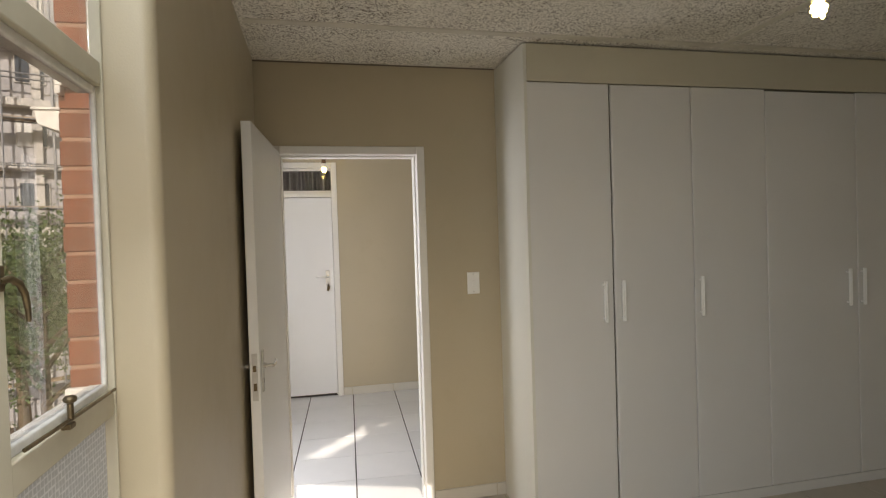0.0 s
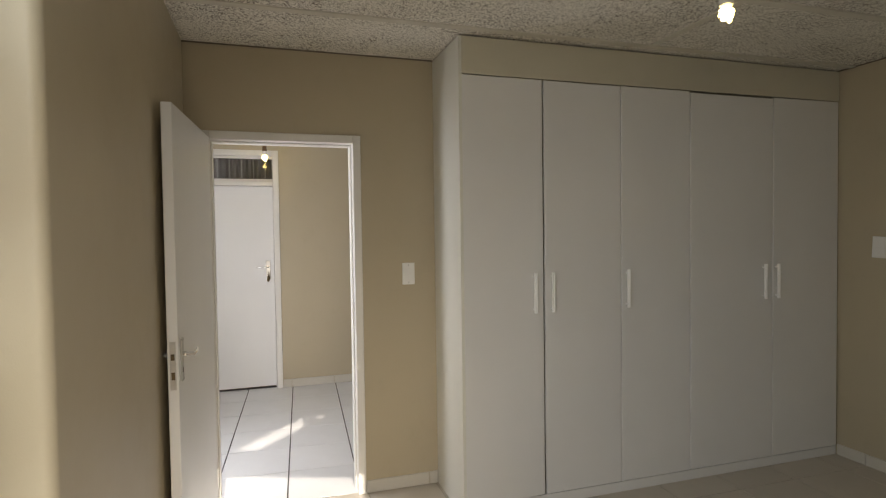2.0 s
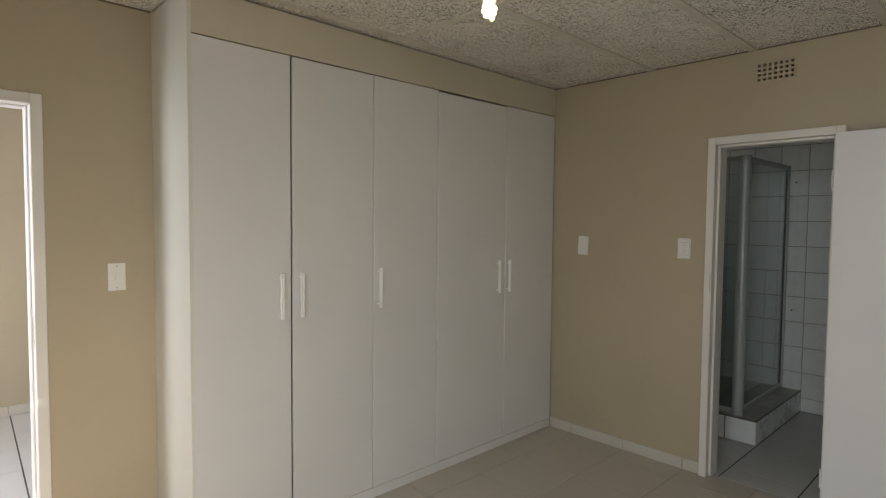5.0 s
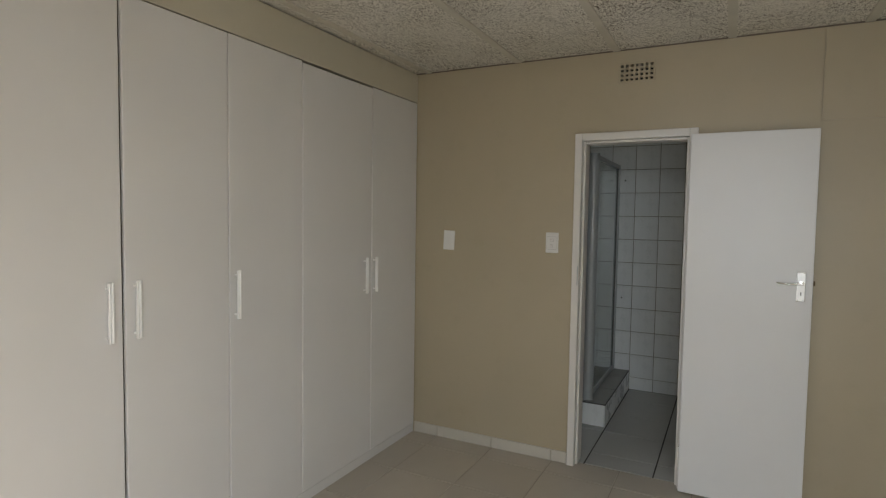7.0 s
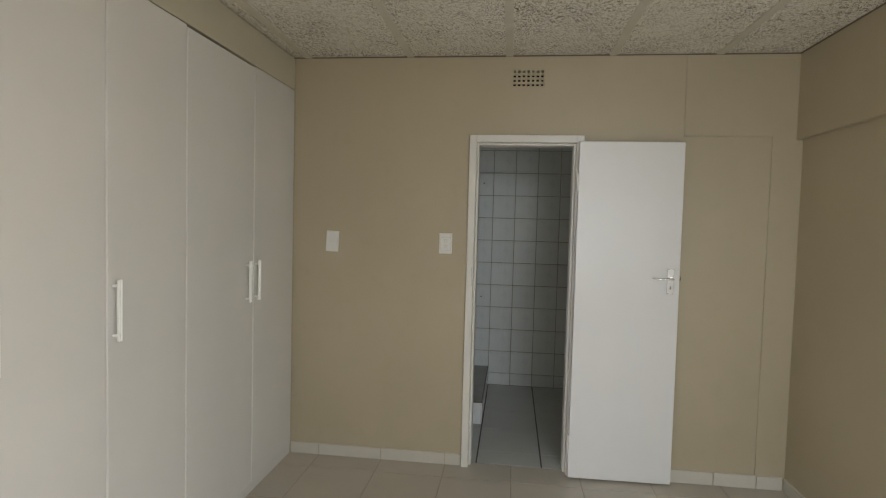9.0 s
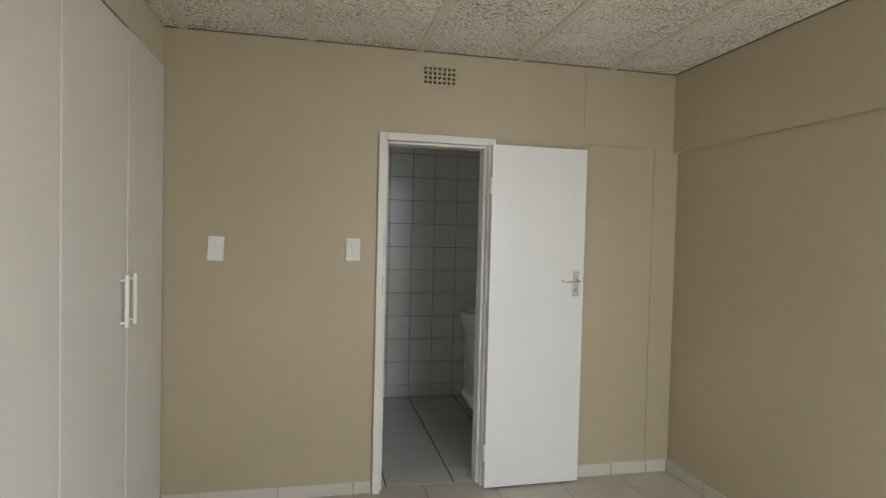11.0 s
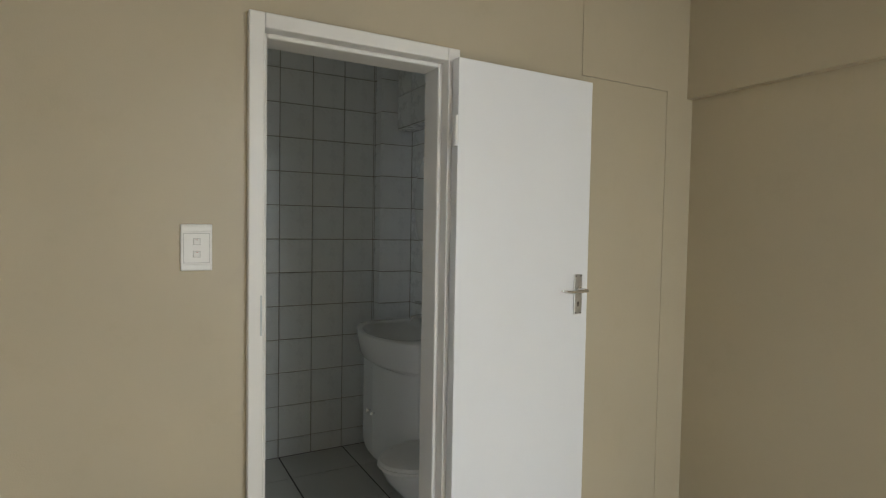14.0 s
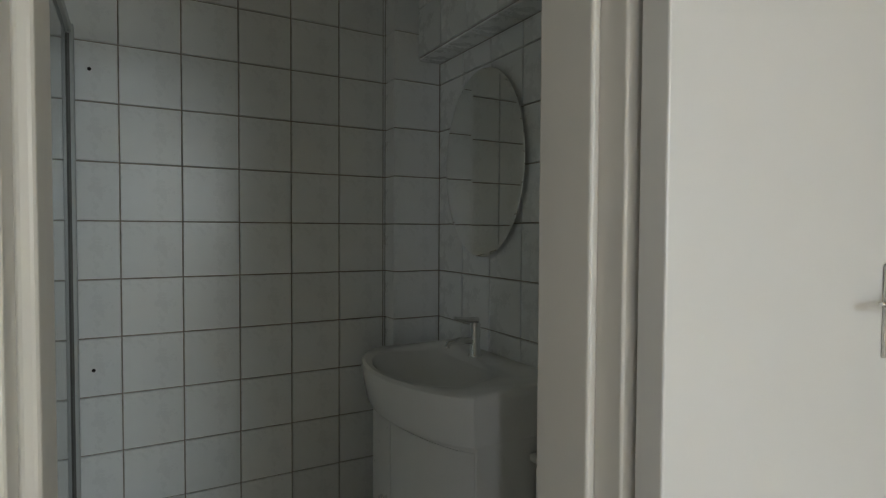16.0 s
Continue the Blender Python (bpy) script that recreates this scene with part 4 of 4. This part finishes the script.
mir = thing("oval_mirror", pose(5.325, BY0 + 0.001, 1.605, 0, 0, 0), "frameless oval mirror above the basin", "mirror")
part("mount", solid(-0.12, 0.12, 0.0, 0.016, -0.2, 0.2, 0.002), DARK, mir)
bm = bmesh.new()
N = 56
back = [bm.verts.new((0.278 * math.cos(2 * math.pi * k / N), 0.0165, 0.368 * math.sin(2 * math.pi * k / N))) for k in range(N)]
mid = [bm.verts.new((0.278 * math.cos(2 * math.pi * k / N), 0.0205, 0.368 * math.sin(2 * math.pi * k / N))) for k in range(N)]
fro = [bm.verts.new((0.268 * math.cos(2 * math.pi * k / N), 0.0215, 0.358 * math.sin(2 * math.pi * k / N))) for k in range(N)]
for a, b in ((back, mid), (mid, fro)):
    for k in range(N):
        bm.faces.new((a[k], a[(k + 1) % N], b[(k + 1) % N], b[k]))
bm.faces.new(back[::-1])
bm.faces.new(fro)
part("glass", bm, MIRROR, mir)

wc = thing("toilet", pose(4.655, BY0 + 0.004, 0) @ Matrix.Diagonal((0.92, 0.95, 0.85, 1)), "white ceramic toilet with a closed seat", "toilet")


def pan_ring(z, half, back, front, n=28):
    cy, ry = (back + front) / 2, (front - back) / 2
    return [(half * math.cos(2 * math.pi * k / n) * (1.0 if math.sin(2 * math.pi * k / n) > 0 else 1.05), cy + ry * math.sin(2 * math.pi * k / n), z) for k in range(n)]


def stack(bm, rings):
    vs = [[bm.verts.new(p) for p in r] for r in rings]
    n = len(vs[0])
    for a, b in zip(vs, vs[1:]):
        for k in range(n):
            bm.faces.new((a[k], a[(k + 1) % n], b[(k + 1) % n], b[k]))
    bm.faces.new(vs[0][::-1])
    bm.faces.new(vs[-1])


bm = bmesh.new()
stack(bm, [pan_ring(0, 0.12, 0.10, 0.56), pan_ring(0.03, 0.115, 0.10, 0.55), pan_ring(0.12, 0.095, 0.10, 0.50), pan_ring(0.22, 0.12, 0.10, 0.55), pan_ring(0.32, 0.168, 0.12, 0.63), pan_ring(0.385, 0.182, 0.14, 0.66), pan_ring(0.395, 0.178, 0.15, 0.655)])
part("pan", bm, CERAMIC, wc, "", True)
bm = bmesh.new()
stack(bm, [pan_ring(0.396, 0.186, 0.20, 0.668), pan_ring(0.402, 0.192, 0.20, 0.674), pan_ring(0.412, 0.190, 0.20, 0.672), pan_ring(0.415, 0.186, 0.20, 0.668)])
part("seat", bm, PLASTIC, wc, "", True)
bm = bmesh.new()
stack(bm, [pan_ring(0.416, 0.184, 0.20, 0.666), pan_ring(0.422, 0.190, 0.20, 0.672), pan_ring(0.434, 0.184, 0.20, 0.664), pan_ring(0.440, 0.14, 0.24, 0.61)])
part("lid", bm, PLASTIC, wc, "closed white lid", True)
part("cistern", solid(-0.17, 0.17, 0.0, 0.165, 0.40, 0.745, 0.025, 5), CERAMIC, wc)
cl = part("cistern_lid", solid(-0.18, 0.18, 0.0, 0.175, 0.746, 0.78, 0.012, 3), CERAMIC, wc)
bm = bmesh.new()
lathe(bm, [(0.02, 0), (0.02, 0.006), (0.016, 0.009)], 16, (0, 0.085, 0.779))
part("flush_button", bm, CHROME, cl, "chrome flush button", True)

# Shower on its plinth
PZ = 0.175
plinth = tagged(new("shower_plinth"), "low tiled shower plinth", "plinth", "", "structure")
plinth.matrix_world = pose(4.715, 1.808, 0)
part("core", solid(0.007, 1.09, 0.007, 1.15, 0.0, PZ - 0.008), GROUT_WALL, plinth)
for k in range(6):
    x = 0.001 + 0.205 * k
    part("tile", solid(x, min(x + 0.201, 1.088), 0, 0.0065, 0.004, PZ - 0.009, 0.001, 1), WALL_TILE, plinth)
    part("tile", solid(0, 0.0065, x + 0.0068, min(x + 0.201, 1.15), 0.004, PZ - 0.009, 0.001, 1), WALL_TILE, plinth)
for i in range(3):
    for k in range(3):
        part("tile", solid(0.0062 + 0.41 * i, min(0.407 + 0.41 * i, 1.088), 0.0062 + 0.41 * k, min(0.407 + 0.41 * k, 1.15), PZ - 0.0078, PZ, 0.001, 1), PLINTH_TOP, plinth)

part("edge_trim", solid(-0.0012, 1.088, -0.0012, 0.0055, PZ - 0.0084, PZ - 0.0005, 0.001, 1), RUBBER, plinth, "dark edge trim along the plinth")
part("edge_trim", solid(-0.0012, 0.0055, 0.0058, 1.15, PZ - 0.0084, PZ - 0.0005, 0.001, 1), RUBBER, plinth, "dark edge trim along the plinth")

sh = thing("shower_enclosure", pose(4.79, 1.937, PZ), "glass shower enclosure in a silver frame", "shower")
SW, SH = 1.002, 1.86
bm = bmesh.new()
tube(bm, [(0, 0.02, 0), (0, 0.02, SH)], 0.04, 18)
part("corner_post", bm, POST, sh, "rounded silver corner post", True)
for z0, z1 in ((0, 0.035), (SH - 0.035, SH)):
    part("rail", solid(0.035, SW - 0.031, 0.006, 0.034, z0, z1, 0.004), POST, sh)
    part("rail", solid(-0.014, 0.014, 0.055, 1.02, z0, z1, 0.004), POST, sh)
part("wall_channel", solid(SW - 0.03, SW, 0.0, 0.04, 0, SH, 0.004), POST, sh)
part("stile", solid(0.036, 0.062, 0.008, 0.032, 0.036, SH - 0.036, 0.003), POST, sh)
part("seal", solid(SW - 0.036, SW - 0.0305, 0.012, 0.029, 0.036, SH - 0.036), RUBBER, sh, "dark grey rubber seal")
g1 = part("glass", solid(0.063, SW - 0.031, 0.018, 0.023, 0.036, SH - 0.036), SHOWER_GLASS, sh, "clear shower pane")
g2 = part("glass", solid(-0.003, 0.003, 0.056, 1.02, 0.036, SH - 0.036), SHOWER_GLASS, sh, "clear shower pane")
for g in (g1, g2):
    g.visible_shadow = False

# ---- tiles and skirting ----


def chip(x, y, z):
    """Mesh of one flat piece of that size from the origin, its upper edges softened; thin along its smallest side."""
    e = 0.0012
    bm = bmesh.new()
    k = min(range(3), key=lambda i: (x, y, z)[i])
    size = [x, y, z]
    v = box(bm, 0, x, 0, y, 0, z)
    for vert in v:
        if vert.co[k] > size[k] * 0.5:
            for j in range(3):
                if j != k:
                    vert.co[j] = min(max(vert.co[j], e), size[j] - e)
    bmesh.ops.recalc_face_normals(bm, faces=bm.faces[:])
    me = bpy.data.meshes.new("tile")
    bm.to_mesh(me)
    bm.free()
    return me


made = {}


def piece(name, material, parent, x, y, z, sx, sy, sz, turn=0.0, flip=None):
    """One tile; alike tiles share one mesh. flip: the axis along which the softened face looks back."""
    key = (material.name, round(sx, 4), round(sy, 4), round(sz, 4), flip)
    if key not in made:
        me = chip(sx, sy, sz)
        if flip is not None:
            s = [sx, sy, sz]
            for vert in me.vertices:
                vert.co[flip] = s[flip] - vert.co[flip]
            me.flip_normals()
        me.materials.append(material)
        made[key] = me
    ob = new(name, made[key])
    ob.parent = parent
    ob.matrix_basis = pose(x, y, z, 0, 0, turn)
    return ob


def cuts(lines, lo, hi, pitch, gap):
    """Pieces between lo and hi on a grid through lines, as (start, end)."""
    k0 = math.floor((lo - lines) / pitch)
    out = []
    while lines + k0 * pitch < hi:
        a, b = max(lo, lines + k0 * pitch + gap / 2), min(hi, lines + (k0 + 1) * pitch - gap / 2)
        if b - a > 0.004:
            out.append((a, b))
        k0 += 1
    return out


floor_ob, hall_ob, bath_ob = (bpy.data.objects[n] for n in ("floor", "floor_hall", "floor_bath"))
# bedroom floor
for a, b in cuts(3.80, WEST - 0.13, EAST + 0.052, 0.412, 0.004):
    for c, d in cuts(2.82, SOUTH - 0.12, NORTH + 0.018, 0.412, 0.004):
        piece("tile", BED_TILE, floor_ob, a, c, -0.008 + random.uniform(-0.0003, 0.0003), b - a, d - c, 0.008)
# bathroom floor
for a, b in cuts(4.235, EAST + 0.0575, BX1, 0.415, 0.003):
    for c, d in cuts(1.393, BY0 - 0.01, BY1, 0.412, 0.0075):
        piece("tile", BATH_TILE, bath_ob, a, c, -0.008, b - a, d - c, 0.008)
# hall floor, laid slightly out of square
HT = -3.1
ca, sa = math.cos(radians(HT)), math.sin(radians(HT))
for i in range(-3, 6):
    for k in range(-1, 6):
        u, v = 0.418 * i, -0.418 * (k + 1)
        x, y = 0.595 + u * ca - v * sa, 6.03 + u * sa + v * ca
        if y + 0.41 < NORTH - 0.05 or x > HE or x < HW - 0.3 or y > HN:
            continue
        ob = piece("tile", HALL_TILE, hall_ob, x + 0.0035, y + 0.002, -0.008, 0.411, 0.4145, 0.0081, HT)
        if y < NORTH + 0.03:
            bm = bmesh.new()
            bm.from_mesh(ob.data)
            bm.transform(ob.matrix_basis)
            bmesh.ops.bisect_plane(bm, geom=bm.verts[:] + bm.edges[:] + bm.faces[:], plane_co=(0, NORTH + 0.021, 0), plane_no=(0, -1, 0), clear_outer=True)
            me = bpy.data.meshes.new("tile")
            bm.to_mesh(me)
            bm.free()
            me.materials.append(HALL_TILE)
            ob.data = me
            ob.matrix_basis = Matrix()

# bathroom wall tiles
bath_e, bath_s, casing, beam_b = (bpy.data.objects[n] for n in ("wall_bath_east", "wall_bath_south", "pipe_casing", "beam_bath"))
ROWZ = dict(lines=0.114, pitch=0.209, gap=0.0045)


def rows_z(lo, hi):
    return cuts(ROWZ["lines"], lo, hi, ROWZ["pitch"], ROWZ["gap"])


for c, d in cuts(1.398, 0.777, BY1, 0.2045, 0.0045):
    for e, f in rows_z(0.002, BCEIL):
        piece("tile", WALL_TILE, bath_e, BX1, c, e, 0.008, d - c, f - e, 0, 0)
for a, b in cuts(5.50, BX0 + 0.01, 5.705, 0.2045, 0.0045):
    for e, f in rows_z(0.002, 2.086):
        piece("tile", WALL_TILE, bath_s, a, BY0 - 0.008, e, b - a, 0.008, f - e)
for e, f in rows_z(0.002, BCEIL):
    piece("tile", WALL_TILE, casing, 5.706, BY0 + 0.001, e, 0.008, 0.772 - BY0, f - e, 0, 0)
    piece("tile", WALL_TILE, casing, 5.708, 0.767, e, BX1 - 5.708, 0.008, f - e)
for a, b in cuts(5.50, BX0 + 0.01, 5.705, 0.2045, 0.0045):
    piece("tile", WALL_TILE, beam_b, a, BY0, 2.087, b - a, 0.656 - BY0, 0.0075, 0, 2)
    for e, f in cuts(2.098, 2.098, BCEIL, 0.209, 0.0045):
        piece("tile", WALL_TILE, beam_b, a, 0.652, e, b - a, 0.008, f - e)

# skirting tiles
SKT, SKH = 0.009, 0.072
skirt = tagged(new("skirting"), "pale ceramic skirting tiles along the walls", "skirting", "", "structure")
ys = [3.01, 2.822, 2.412, 2.002, 1.899]
for a, b in zip(ys, ys[1:]):
    piece("tile", SKIRT_TILE, skirt, EAST - SKT, b + 0.002, 0.001, SKT, a - b - 0.004, SKH, 0, 0)
ys = [1.209, 0.885, 0.64, 0.392, 0.15, SOUTH + 0.012]
for a, b in zip(ys, ys[1:]):
    piece("tile", SKIRT_TILE, skirt, EAST - SKT, b + 0.002, 0.001, SKT, a - b - 0.004, SKH + 0.006, 0, 0)
for a, b in cuts(3.62, 0.97, EAST - SKT, 0.41, 0.004):
    piece("tile", SKIRT_TILE, skirt, a, SOUTH, 0.001, b - a, SKT, SKH + 0.004)
for a, b in ((0.908, 1.285), (1.289, 1.340)):
    piece("tile", SKIRT_TILE, skirt, a, NORTH - SKT, 0.001, b - a, SKT, SKH, 0, 1)
for a, b in cuts(WIN_Y1 + 0.035, WIN_Y1 + 0.035, 3.40, 0.41, 0.004):
    piece("tile", SKIRT_TILE, skirt, WEST_N, a, 0.001, SKT, b - a, SKH)
skirt_h = tagged(new("skirting_hall"), "pale ceramic skirting tiles in the hall", "skirting", "", "structure")
for a, b in cuts(0.585, 0.504, HE, 0.415, 0.004):
    piece("tile", SKIRT_TILE, skirt_h, a, HN - SKT, 0.001, b - a, SKT, 0.078, 0, 1)

# two old drill holes in the bathroom tiles, as near-black discs that paint their shade
for z in (1.898, 0.836):
    bm = bmesh.new()
    tube(bm, [(BX1 - 0.0012, 1.895, z), (BX1 + 0.002, 1.895, z)], 0.0065, 10)
    part("drill_hole", bm, DARK, bath_e, "dark old drill hole")
